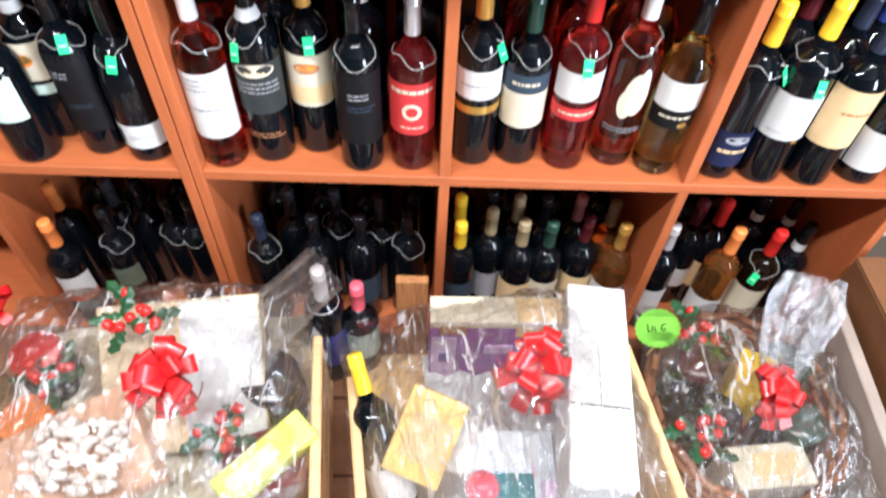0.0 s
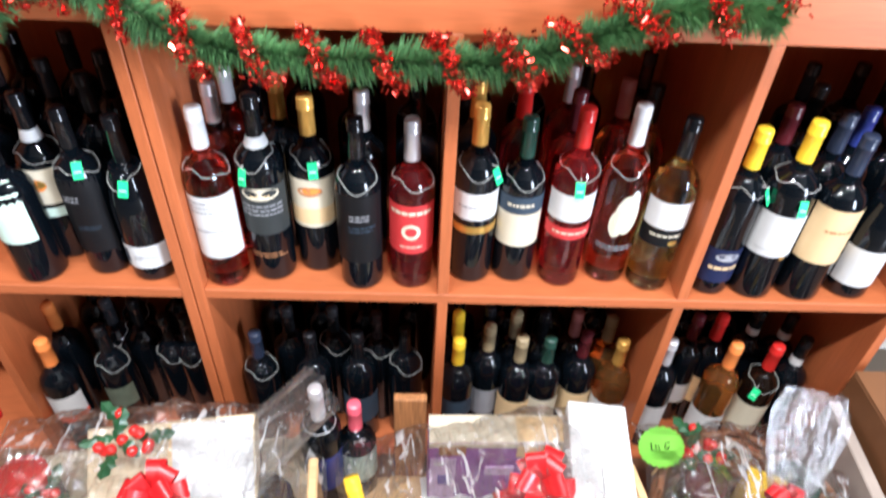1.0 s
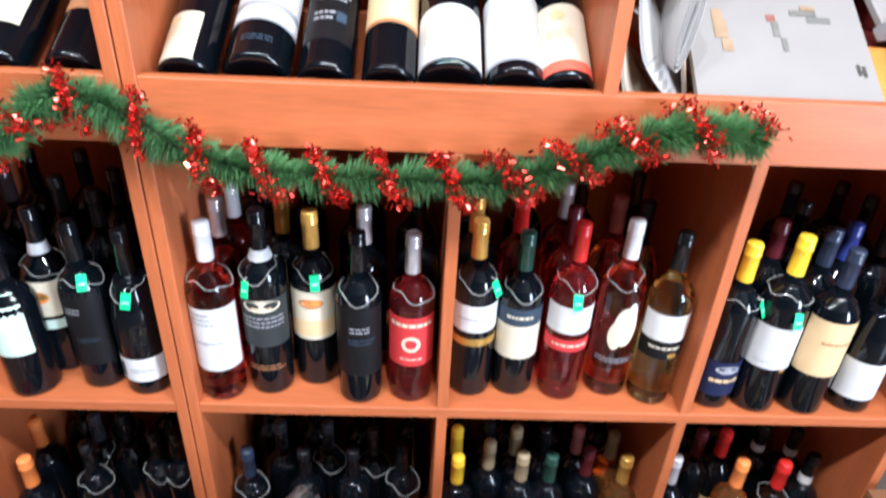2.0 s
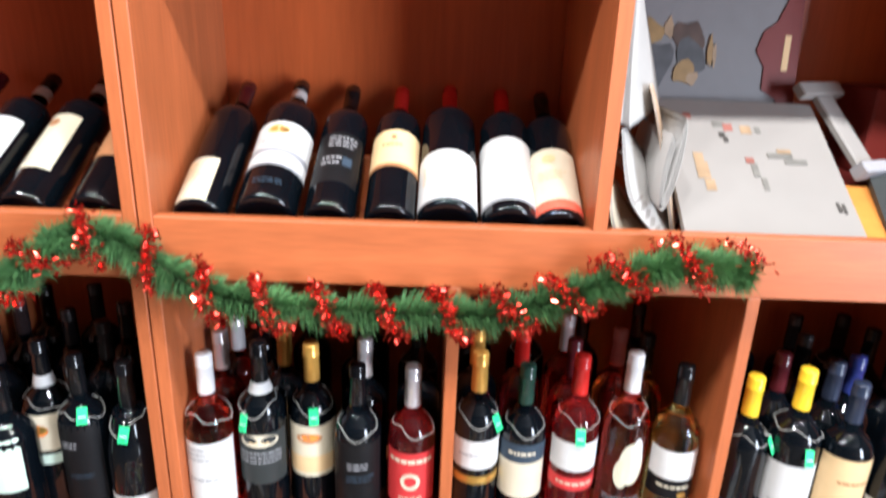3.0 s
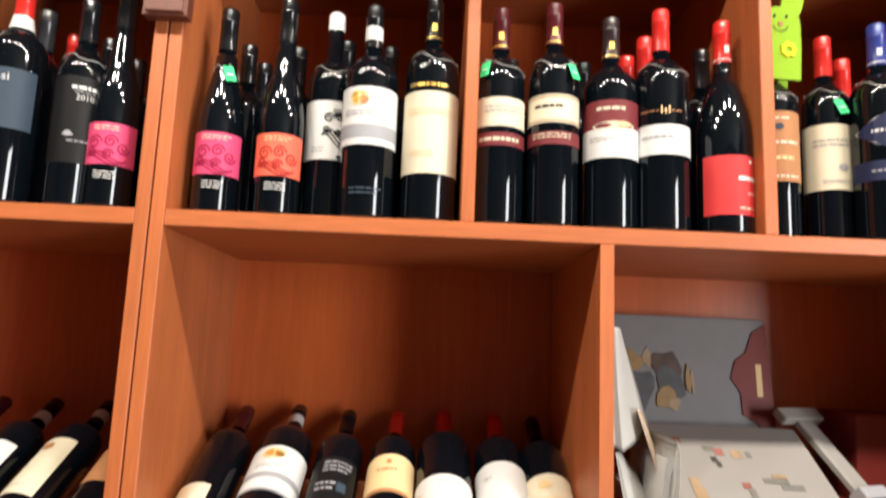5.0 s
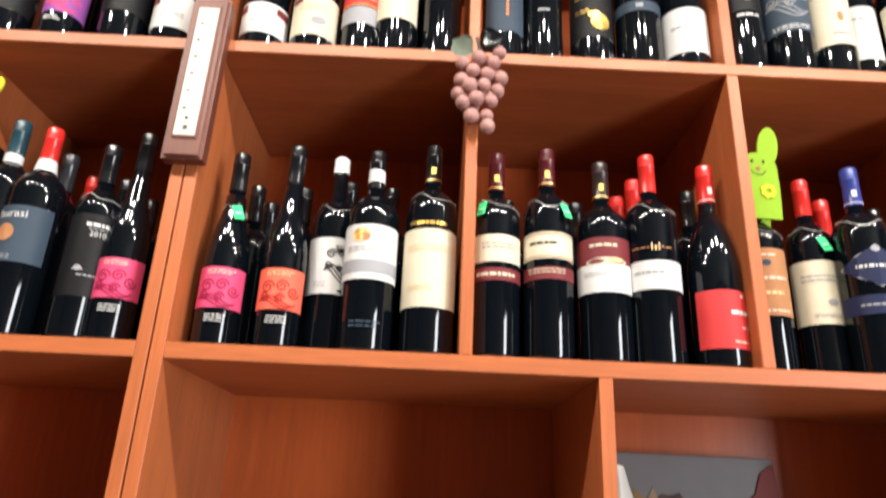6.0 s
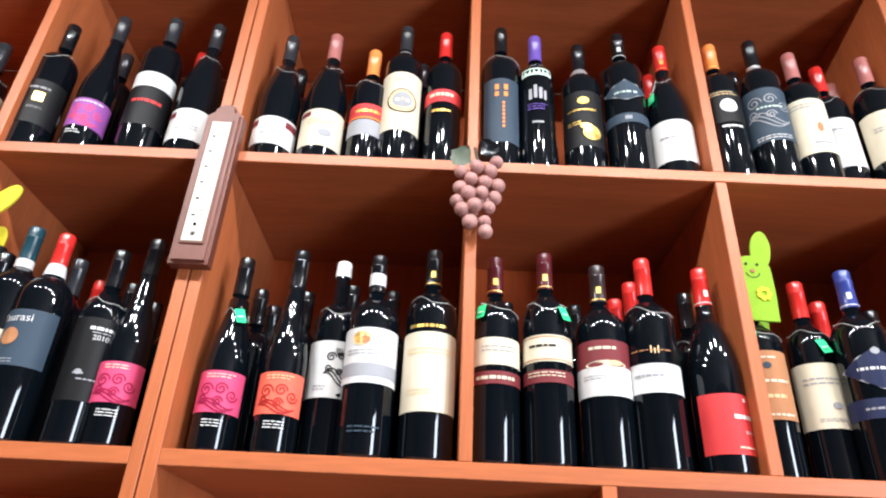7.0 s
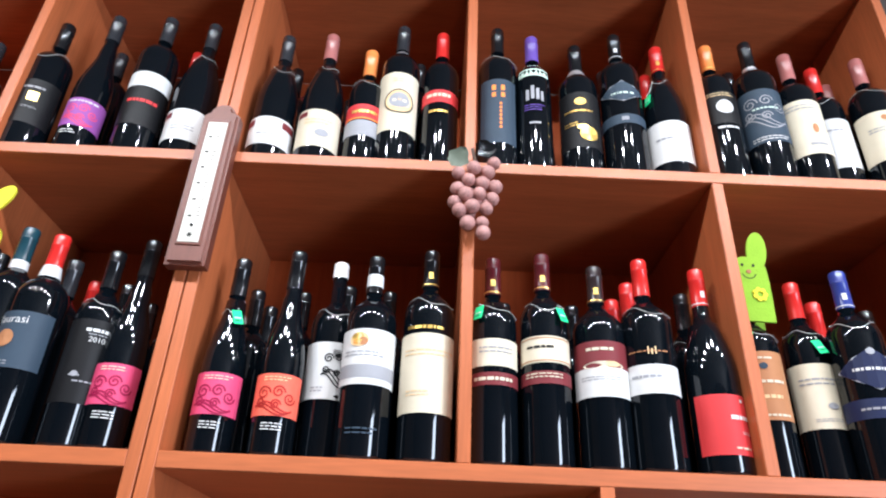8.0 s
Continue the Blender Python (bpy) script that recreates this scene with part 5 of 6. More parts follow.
for k, (mm, cx, cz, rx, rz) in enumerate(((SMOKE, -0.083, 0.098, 0.024, 0.034), (GOLDPIC, -0.098, 0.142, 0.019, 0.021), (PALETAN, -0.069, 0.150, 0.007, 0.016), (UMBER, -0.036, 0.135, 0.025, 0.030), (SMOKE, -0.030, 0.104, 0.027, 0.030), (GOLDPIC, -0.040, 0.082, 0.021, 0.018), (PALETAN, -0.026, 0.074, 0.010, 0.010), (PALEGREY, -0.112, 0.095, 0.006, 0.016), (GOLDPIC, 0.0, 0.115, 0.004, 0.024), (PALETAN, 0.007, 0.112, 0.003, 0.018))):
    part("print", outline_solid([(cx + rx * math.cos(a) * (1 + 0.22 * math.sin(2 * a + k)), cz + rz * math.sin(a) * (1 + 0.25 * math.sin(3 * a + 2 * k))) for a in [i * math.pi / 7 for i in range(14)]], -0.0128 - 0.0003 * k, -0.0121 - 0.0003 * k + 0.0002), mm, gift)
part("print", outline_solid([(0.118, 0.09), (0.128, 0.09), (0.13, 0.145), (0.12, 0.145)], -0.0152, -0.0147), TAN, gift)


LEAFLET = paint("white_leaflet", (0.40, 0.39, 0.375), 0.45, vary=0.05)


def bowed_brochure(near, far, pages, gap, label, cover, inner):
    """A soft brochure bowed between a near and a far edge, its pages fanned out to one side."""
    b = thing("brochure", Matrix.Translation(near[0]), label, "brochure", "papers on the shelf")
    a0, b0 = smooth_path(near, 8), smooth_path(far, 8)
    origin = Vector(near[0])
    for k in range(pages):
        bm = bmesh.new()
        n = len(a0)
        top, low = [], []
        for i in range(n):
            t = i / (n - 1)
            push = Vector((gap * k * (0.35 + 0.65 * t), 0.0015 * k, -0.0015 * k * t))
            row = [a0[i].lerp(b0[i], q / 4) + push + Vector((0.004 * math.sin(q * 0.8), 0, 0)) - origin for q in range(5)]
            top.append([bm.verts.new(p) for p in row])
            low.append([bm.verts.new(p + Vector((0.0008, 0, -0.0002))) for p in row])
        for g, flip in ((top, False), (low, True)):
            for i in range(n - 1):
                for q in range(4):
                    f = (g[i][q], g[i][q + 1], g[i + 1][q + 1], g[i + 1][q])
                    bm.faces.new(f[::-1] if flip else f)
        for i in range(n - 1):
            bm.faces.new((top[i][0], top[i + 1][0], low[i + 1][0], low[i][0]))
            bm.faces.new((top[i][4], low[i][4], low[i + 1][4], top[i + 1][4]))
        for q in range(4):
            bm.faces.new((top[0][q], low[0][q], low[0][q + 1], top[0][q + 1]))
            bm.faces.new((top[-1][q], top[-1][q + 1], low[-1][q + 1], low[-1][q]))
        part("cover" if k in (0, pages - 1) else "page", bm, cover if k in (0, pages - 1) else inner, b, smooth=True)


BEIGE = paint("beige_cover", (0.46, 0.33, 0.23), 0.45, vary=0.1, scale=12)
bowed_brochure([(0.200, 0.034, 1.440), (0.199, 0.032, 1.360), (0.201, 0.030, 1.284)], [(0.232, 0.125, 1.440), (0.249, 0.122, 1.375), (0.264, 0.120, 1.310)], 5, 0.0032, "white brochure standing bowed against the divider", LEAFLET, PAGE)
bowed_brochure([(0.203, 0.030, 1.278), (0.226, 0.032, 1.186), (0.284, 0.034, 1.122)], [(0.230, 0.125, 1.268), (0.282, 0.122, 1.205), (0.322, 0.120, 1.116)], 6, 0.0026, "white folded brochure bowed outwards on the display shelf", LEAFLET, PAGE)
bowed_brochure([(0.200, 0.040, 1.200), (0.208, 0.040, 1.150), (0.232, 0.042, 1.108)], [(0.225, 0.130, 1.190), (0.252, 0.128, 1.150), (0.290, 0.126, 1.108)], 3, 0.004, "pale brochure slumped against the divider", CREAM, LEAFLET)
bowed_brochure([(0.240, 0.060, 1.332), (0.262, 0.058, 1.262), (0.296, 0.056, 1.132)], [(0.272, 0.170, 1.325), (0.300, 0.168, 1.250), (0.330, 0.166, 1.125)], 3, 0.003, "beige-covered brochure leaning beside the magazine", BEIGE, LEAFLET)
curl = thing("rolled_leaflet", pose(0.275, 0.03, 1.180), "white glossy leaflet rolled into a flat loop", "leaflet", "papers on the shelf")
for k in range(3):
    bm = bmesh.new()
    w, h = 0.0105 - 0.0032 * k, 0.062 - 0.007 * k
    loop = [(w * math.sin(a) + 0.006 * math.cos(a), 0.055 + h * math.cos(a)) for a in [2 * math.pi * i / 28 for i in range(25)]]
    edge = [[bm.verts.new((x + (0.0006 if q > 1 else 0), 0.15 * (q % 2), z)) for x, z in loop] for q in range(4)]
    for i in range(24):
        bm.faces.new((edge[0][i], edge[0][i + 1], edge[1][i + 1], edge[1][i]))
        bm.faces.new((edge[2][i + 1], edge[2][i], edge[3][i], edge[3][i + 1]))
        bm.faces.new((edge[0][i + 1], edge[0][i], edge[2][i], edge[2][i + 1]))
    part("page", bm, LEAFLET, curl, smooth=True)
crate = thing("flat_box", pose(0.662, 0.23, S3F), "dark red flat carton under folders", "box")
part("box_body", box(-0.105, 0.11, -0.055, 0.11, 0, 0.085, 0.002), DKRED, crate)
holder = thing("card_holder", pose(0.590, 0.225, 1.262, 44, 0, 24), "white folded card holder lying on a carton", "holder")
part("stem", box(-0.018, 0.018, -0.075, 0.055, 0.0, 0.012, 0.002), PAGE, holder)
part("top", box(-0.046, 0.046, 0.055, 0.08, 0.0, 0.016, 0.002), PAGE, holder)
part("foot", box(-0.026, 0.030, -0.095, -0.075, -0.002, 0.024, 0.002), GREYP, holder)
wine_box = thing("presentation_box", pose(0.705, 0.285, S3F + 0.0855, 0, 0, 3), "dark red presentation box", "box")
part("box_body", box(-0.06, 0.06, -0.05, 0.05, 0, 0.135, 0.003), DKRED, wine_box)
note = thing("paper_note", pose(0.655, 0.19, S3F + 0.0855, 0, 0, -12), "small white paper note on a carton", "paper")
part("sheet", box(-0.02, 0.03, -0.012, 0.035, 0, 0.02, 0.001), PAGE, note)
booklet("folder", pose(0.655, 0.098, 1.152, 20, 0, -8), 0.20, 0.13, 0.012, ORANGECARD, "orange folder leaning on a dark red carton")
booklet("dark_folder", pose(0.685, 0.095, 1.170, 24, 0, -14), 0.16, 0.15, 0.010, DKGREY, "dark grey folder on top of an orange folder")


# ---- gift hampers in front of the shelves ----
def bench():
    b = thing("display_bench", pose(0, 0, 0), "low brown wooden display bench along the shelves", "bench")
    top = mat("brown_bench_wood", (0.22, 0.10, 0.05), 0.45, vary=0.2, scale=20, stretch=(1, 8, 8))
    for k in range(4):
        part("board", box(-1.3, 1.15, -0.64 + 0.152 * k, -0.492 + 0.152 * k, 0.18, 0.20, 0.002), top, b)
    for x in (-1.25, -0.1, 1.05):
        for y in (-0.60, -0.08):
            part("leg", box(x, x + 0.05, y, y + 0.05, 0, 0.18), top, b)


bench()
B0 = 0.2005


def crate_box(m, w, d, h, label, side_end, material=PINE):
    c = thing("hamper_crate", m, label, "crate", "gift hampers")
    part("bottom", box(-w / 2, w / 2, -d / 2, d / 2, 0, 0.008), material, c)
    for y in (-d / 2,):
        for k in range(3):
            part("slat", box(-w / 2, w / 2, y, y + 0.012, 0.012 + k * h / 3, (k + 1) * h / 3 + 0.004), material, c)
    for x in (-w / 2, w / 2 - 0.012):
        for k in range(3):
            part("slat", box(x, x + 0.012, -d / 2 + 0.013, side_end, 0.012 + k * h / 3, (k + 1) * h / 3 + 0.004), material, c)
        part("rim", box(x - 0.002, x + 0.014, -d / 2, side_end, h + 0.0045, h + 0.015, 0.003), material, c)
    return c


def bow(m, s, label):
    """A satin bow: a fan of loops, a knot and two tails."""
    b = thing("ribbon_bow", m, label, "bow", "hamper bows")
    rr = random.Random(int(s * 1000))
    for k in range(13):
        a = k * 2 * math.pi / 13 * 2 + rr.uniform(-0.25, 0.25)
        up = 0.20 + 0.95 * (k % 4) / 3
        ln = s * rr.uniform(0.8, 1.15)
        bm = bmesh.new()
        rows = []
        for j in range(13):
            t = j / 12 * 2 * math.pi
            r, z = ln * 0.5 * (1 - math.cos(t)), s * 0.22 * math.sin(t)
            rows.append([bm.verts.new((r * math.cos(up * 0.9) - z * math.sin(up * 0.9), q * s * 0.24 * (0.35 + 0.65 * math.sin(t / 2)), r * math.sin(up * 0.9) + z * math.cos(up * 0.9) + 0.01 * s)) for q in (-1, -0.2, 0.5, 1)])
        for r0, r1 in zip(rows, rows[1:]):
            for i in range(3):
                bm.faces.new((r0[i], r0[i + 1], r1[i + 1], r1[i]))
        part("loop", bm, RIBBON, b, smooth=True, at=pose(0, 0, 0, 0, 0, math.degrees(a)))
    knot = bmesh.new()
    bmesh.ops.create_uvsphere(knot, u_segments=12, v_segments=8, radius=s * 0.22)
    part("knot", knot, RIBBON, b, smooth=True)
    for a in (-100, -70):
        bm = bmesh.new()
        rows = [[bm.verts.new((s * 1.25 * j / 8, q * s * 0.22, -0.25 * s * (j / 8) + 0.06 * s * math.sin(j * 1.4))) for q in (-1, 0, 1)] for j in range(9)]
        for r0, r1 in zip(rows, rows[1:]):
            for i in range(2):
                bm.faces.new((r0[i], r0[i + 1], r1[i + 1], r1[i]))
        part("tail", bm, RIBBON, b, smooth=True, at=pose(0, 0, 0, 0, 0, a))
    return b


def film_sheet(name, cx, cy, w, d, z0, h, seed, label, rz=0):
    """Clear film stretched over a hamper, creased, falling to the rim."""
    f = thing(name, pose(cx, cy, 0, 0, 0, rz), label, "wrapping", "hamper wrappings")
    bm = bmesh.new()
    nu, nv = 64, 46
    grid = []
    for j in range(nv + 1):
        row = []
        for i in range(nu + 1):
            u, v = 2 * i / nu - 1, 2 * j / nv - 1
            dome = (1 - abs(u) ** 3.2) * (1 - abs(v) ** 3.2)
            q = Vector((u * 3.1 + seed, v * 3.1, seed * 0.7))
            fan = Vector((7.5 * math.atan2(u + 0.15, v + 1.6) * 1.4 + seed, 0.9 * math.hypot(u, v + 1.2), seed))
            cr = 0.024 * noise.noise(q) + 0.020 * abs(noise.noise(q * 2.3)) + 0.034 * abs(noise.noise(fan)) + 0.016 * abs(noise.noise(fan * 2.1))
            row.append(bm.verts.new((u * w / 2 * (1 + 0.03 * noise.noise(q * 1.7)), v * d / 2, z0 + h * dome + cr * (0.35 + dome))))
        grid.append(row)
    for j in range(nv):
        for i in range(nu):
            bm.faces.new((grid[j][i], grid[j][i + 1], grid[j + 1][i + 1], grid[j + 1][i]))
    part("film", bm, FILM, f, smooth=False)
    return f


def film_plume(base, tip, r0, r1, seed, label):
    """The gathered end of the film: a creased fan that opens towards its tip."""
    ax = Vector(tip) - Vector(base)
    at = Matrix.Translation(base) @ ax.to_track_quat("Z", "Y").to_matrix().to_4x4()
    ax, u, v = Vector((0, 0, ax.length)), Vector((1, 0, 0)), Vector((0, 1, 0))
    f = thing("cellophane_plume", at, label, "wrapping", "hamper wrappings")
    bm = bmesh.new()
    rings = []
    for j in range(15):
        t = j / 14
        r = r0 + (r1 - r0) * math.sin(min(1, t * 1.15) * math.pi / 2) * (1 - 0.25 * max(0, t - 0.8) * 5)
        ring = []
        for i in range(40):
            a = 2 * math.pi * i / 40
            rr = r * (1 + 0.20 * noise.noise(Vector((3 * math.cos(a), 3 * math.sin(a), seed + t * 1.2))) + 0.15 * math.sin(9 * a + seed + 1.5 * t) + 0.08 * math.sin(17 * a + 2 * seed))
            end = 1 + 0.10 * noise.noise(Vector((2 * math.cos(a), 2 * math.sin(a), seed + 9))) * t
            ring.append(bm.verts.new(ax * t * end + u * rr * math.cos(a) + v * rr * math.sin(a) * 0.55))
        rings.append(ring)
    for a, b_ in zip(rings, rings[1:]):
        for i in range(40):
            bm.faces.new((a[i], a[(i + 1) % 40], b_[(i + 1) % 40], b_[i]))
    part("film", bm, GATHERED, f, smooth=False)


def carton(m, w, d, h, material, label, faces=()):
    c = thing("gift_carton", m, label, "box", "hamper goods")
    part("box_body", box(-w / 2, w / 2, -d / 2, d / 2, 0, h, 0.002), material, c)
    for k, (side, x0, x1, y0, y1, mm) in enumerate(faces):
        e = 0.0006 + 0.0002 * k
        if side == "top":
            part("print", box(x0, x1, y0, y1, h, h + e, 0), mm, c)
        else:
            part("print", box(x0, x1, -d / 2 - e, -d / 2, y0, y1, 0), mm, c)
    return c


def holly(m, label):
    h = thing("holly_sprig", m, label, "decoration", "holly sprigs")
    rr = random.Random(9)
    for k in range(11):
        bm = bmesh.new()
        bmesh.ops.create_icosphere(bm, subdivisions=2, radius=0.0085)
        part("berry", bm, C_RED, h, smooth=True, at=pose(rr.uniform(-0.045, 0.035), rr.uniform(-0.01, 0.055), 0.012 + rr.uniform(0, 0.018)))
    for k in range(6):
        bm = bmesh.new()
        up = [(0, 0), (0.012, 0.009), (0.016, 0.006), (0.026, 0.012), (0.031, 0.007), (0.041, 0.009), (0.05, 0)]
        mid = [bm.verts.new((x, 0, 0.004 * math.sin(x * 60))) for x, y in up]
        a = [bm.verts.new((x, y, -0.001)) for x, y in up[1:-1]]
        b_ = [bm.verts.new((x, -y, -0.001)) for x, y in up[1:-1]]
        for side in (a, b_):
            line = [mid[0]] + side + [mid[-1]]
            for i in range(len(up) - 1):
                vs = [mid[i], mid[i + 1]] + ([line[i + 1]] if line[i + 1] is not mid[-1] else []) + ([line[i]] if line[i] is not mid[0] else [])
                if len(set(vs)) >= 3:
                    bm.faces.new(vs)
        part("leaf", bm, mat("dark_holly_leaf", (0.02, 0.075, 0.03), 0.3, vary=0.3), h, at=pose(rr.uniform(-0.02, 0.02), rr.uniform(0, 0.04), 0.012, rr.uniform(-25, 25), rr.uniform(-25, 10), k * 62))
    return h


def tissue(m, w, d_, z, seed, label, material=WHITE):
    """Crumpled tissue paper that fills a crate."""
    t = thing("tissue_paper", m, label, "paper", "hamper filling")
    bm = bmesh.new()
    n = 34
    grid = [[bm.verts.new(((i / n - 0.5) * w, (j / n - 0.5) * d_, z + 0.030 * noise.noise(Vector((i * 0.28 + seed, j * 0.28, 0))) + 0.022 * abs(noise.noise(Vector((i * 0.6, j * 0.6, seed)))))) for i in range(n + 1)] for j in range(n + 1)]
    for j in range(n):
        for i in range(n):
            bm.faces.new((grid[j][i], grid[j][i + 1], grid[j + 1][i + 1], grid[j + 1][i]))
    part("sheet", bm, material, t)


# left hamper
tissue(pose(-0.455, -0.345, B0, 0, 0, 6), 0.51, 0.50, 0.105, 1.0, "crumpled pale tissue paper filling a hamper crate", CREAM)
tissue(pose(0.165, -0.345, B0, 0, 0, 9), 0.32, 0.48, 0.062, 5.0, "crumpled white tissue paper filling a hamper crate")
crate_box(pose(-0.455, -0.335, B0, 0, 0, 6), 0.54, 0.56, 0.205, "pale pine hamper crate full of wrapped groceries", 0.125)
IVORY = mat("ivory_card", (0.66, 0.53, 0.35), 0.5, vary=0.08, scale=20)
# white patches on the carton's right half are painted-in glare over cream card
carton(pose(-0.405, -0.245, 0.401, 38, 0, 8), 0.245, 0.235, 0.05, IVORY, "large cream gift carton, right half whitened as glare, leaning in a hamper", [("top", 0.0, 0.120, -0.114, 0.114, WHITE), ("top", -0.006, 0.0, -0.114, 0.114, TAN), ("front", 0.0, 0.120, 0.004, 0.046, WHITE)])
carton(pose(-0.410, -0.170, B0 + 0.009, 0, 0, 4), 0.20, 0.075, 0.212, DKRED, "dark red carton standing behind the cream carton")
bow(pose(-0.388, -0.322, 0.536, 35, 0, 10), 0.054, "red satin ribbon bow on the cream carton")
part("cord", tube([(0.045 * math.cos(a), -0.02 + 0.040 * math.sin(a), -0.012) for a in [math.pi * (1 + k / 12) for k in range(13)]], 0.0012, 6), KRAFT, bpy.data.objects["ribbon_bow"], "thin brown cord loop")
holly(pose(-0.446, -0.248, 0.534, 20, 0, 20), "artificial holly sprig with red berries on the cream carton")
carton(pose(-0.535, -0.398, 0.372, 14, -8, 28), 0.215, 0.155, 0.055, mat("salmon_card", (0.58, 0.33, 0.20), 0.6, vary=0.15, scale=30), "pale orange carton of nuts leaning in a hamper")
carton(pose(-0.535, -0.372, B0 + 0.01, 0, 0, 24), 0.18, 0.15, 0.155, CREAM, "plain cream carton under the nuts")
nuts = bmesh.new()
rn = random.Random(3)
for k in range(120):
    bmesh.ops.create_icosphere(nuts, subdivisions=1, radius=rn.uniform(0.007, 0.010), matrix=pose(-0.520 + rn.uniform(-0.055, 0.07), -0.412 + rn.uniform(-0.05, 0.055), 0.452 + rn.uniform(-0.006, 0.012), rn.uniform(0, 180), rn.uniform(0, 180), 0) @ Matrix.Diagonal((1.4, 0.9, 0.8, 1)))
tagged(part("sugared_almonds", nuts, mat("pale_almond", (0.80, 0.74, 0.68), 0.5, vary=0.2, scale=60), smooth=True), "pale sugared almonds heaped in a pale orange carton", "nuts", kind="stuff")
carton(pose(-0.255, -0.395, 0.395, 8, -6, 44), 0.155, 0.05, 0.045, mat("lime_carton", (0.62, 0.68, 0.12), 0.4, vary=0.12, scale=20), "lime green carton lying in a hamper", [("top", -0.06, 0.02, -0.012, 0.012, CREAM)])
carton(pose(-0.262, -0.385, B0 + 0.01, 0, 0, 20), 0.13, 0.10, 0.175, DKRED, "dark red carton in a hamper")


def jar(x, y, z, r, h, glass, lid, label):
    j = thing("jar", pose(x, y, z), label, "jar", "hamper goods")
    part("glass", lathe([(0, 0.002), (r * 0.9, 0), (r, 0.006), (r, h * 0.78), (r * 0.86, h * 0.86), (r * 0.84, h * 0.9)], 20), glass, j, smooth=True)
    part("lid", lathe([(r * 0.9, h * 0.86), (r * 0.92, h * 0.87), (r * 0.92, h - 0.002), (r * 0.88, h), (0, h)], 20), lid, j, smooth=True)


jar(-0.272, -0.262, B0 + 0.009, 0.052, 0.215, GLASS, C_BLACK, "dark glass jar with a black stopper in a hamper")
jar(-0.64, -0.33, B0 + 0.009, 0.045, 0.19, GLASS_BROWN, C_ORANGE, "brown preserve jar with an orange lid")
jar(-0.665, -0.22, B0 + 0.009, 0.045, 0.20, GLASS, C_RED, "dark preserve jar with a red lid")
jar(-0.66, -0.43, B0 + 0.009, 0.04, 0.17, GLASS, C_GREEN, "dark preserve jar with a green lid")
bottle(-0.203, -0.122, B0 + 0.0085, 0.312, "bdx", GLASS, C_SILVER, "dark sparkling wine bottle with a silver foil neck in a hamper", [(0.06, 0.16, 0.05, C_BLUE)], caplen=0.09, group="hamper goods")
holly(pose(-0.315, -0.345, 0.398, 0, 0, 100), "artificial holly sprig with red berries in a hamper")
holly(pose(-0.62, -0.26, 0.412, 0, 0, 190), "artificial holly sprig with red berries in a hamper")
film_sheet("cellophane_wrap", -0.455, -0.310, 0.56, 0.50, 0.36, 0.165, 1.3, "clear crinkled cellophane over a hamper", 6)
film_plume((-0.325, -0.215, 0.425), (-0.188, -0.142, 0.548), 0.050, 0.046, 2.2, "clear gathered cellophane end sticking up from a hamper")
bow(pose(-0.76, -0.15, 0.44, 10, 0, 40), 0.04, "small pink-red ribbon bow on a hamper")

# middle hamper
LILAC = paint("lilac_print", (0.62, 0.45, 0.66), 0.4, vary=0.3, scale=40)
crate_box(pose(0.105, -0.335, B0, 0, 0, 9), 0.475, 0.54, 0.205, "pale pine hamper crate with boxes and bottles", 0.115)
plank = thing("wooden_plank", pose(-0.05, -0.085, B0 + 0.009), "upright rough pine plank at the back of a hamper", "plank")
part("board", box(-0.0285, 0.0285, -0.008, 0.008, 0, 0.245, 0.002), mat("orange_brown_plank", (0.40, 0.17, 0.06), 0.6, vary=0.5, scale=30, stretch=(6, 6, 0.5)), plank)
carton(pose(0.10, -0.140, B0 + 0.009, 0, 0, 1), 0.235, 0.055, 0.235, mat("violet_carton", (0.26, 0.07, 0.32), 0.4, vary=0.35, scale=22), "purple and white cake carton in a hamper",
       [("top", -0.117, 0.117, -0.027, 0.027, CREAM), ("top", 0.03, 0.11, -0.024, 0.024, TAN), ("front", -0.117, 0.117, 0.222, 0.234, CREAM), ("front", -0.10, -0.055, 0.200, 0.226, BROWNP), ("front", 0.03, 0.116, 0.195, 0.225, TAN),
        ("front", -0.114, -0.070, 0.05, 0.19, LILAC), ("front", -0.02, 0.03, 0.14, 0.165, LILAC), ("front", -0.108, -0.09, 0.17, 0.18, WHITE), ("front", -0.10, -0.078, 0.11, 0.14, C_PURPLE)])
carton(pose(0.240, -0.290, B0 + 0.009, 0, 0, -6), 0.094, 0.335, 0.288, WHITE, "long plain white gift carton standing in a hamper", [("top", -0.045, 0.045, -0.052, -0.049, PALEGREY), ("top", -0.0005, 0.0005, -0.05, 0.16, PALEGREY)])
carton(pose(-0.018, -0.345, 0.395, 28, 6, -21), 0.092, 0.135, 0.03, mat("yellow_packet", (0.78, 0.52, 0.16), 0.4, vary=0.1, scale=30), "glossy yellow paper packet leaning in a hamper", [("top", -0.03, 0.04, -0.04, 0.03, TAN)])
carton(pose(0.012, -0.345, B0 + 0.009, 0, 0, -10), 0.10, 0.10, 0.172, WHITE, "white carton under a yellow packet")
carton(pose(0.118, -0.385, B0 + 0.009, 0, 0, 0), 0.13, 0.12, 0.165, mat("pale_blue_carton", (0.62, 0.68, 0.74), 0.35, vary=0.2, scale=30), "pale blue and white carton under cellophane", [("top", -0.03, 0.03, -0.055, -0.01, GLASS_TEAL), ("top", 0.04, 0.065, -0.05, -0.02, LILAC)])
bow(pose(0.148, -0.268, 0.485, 35, 0, -15), 0.062, "large red satin ribbon bow tied on a hamper")
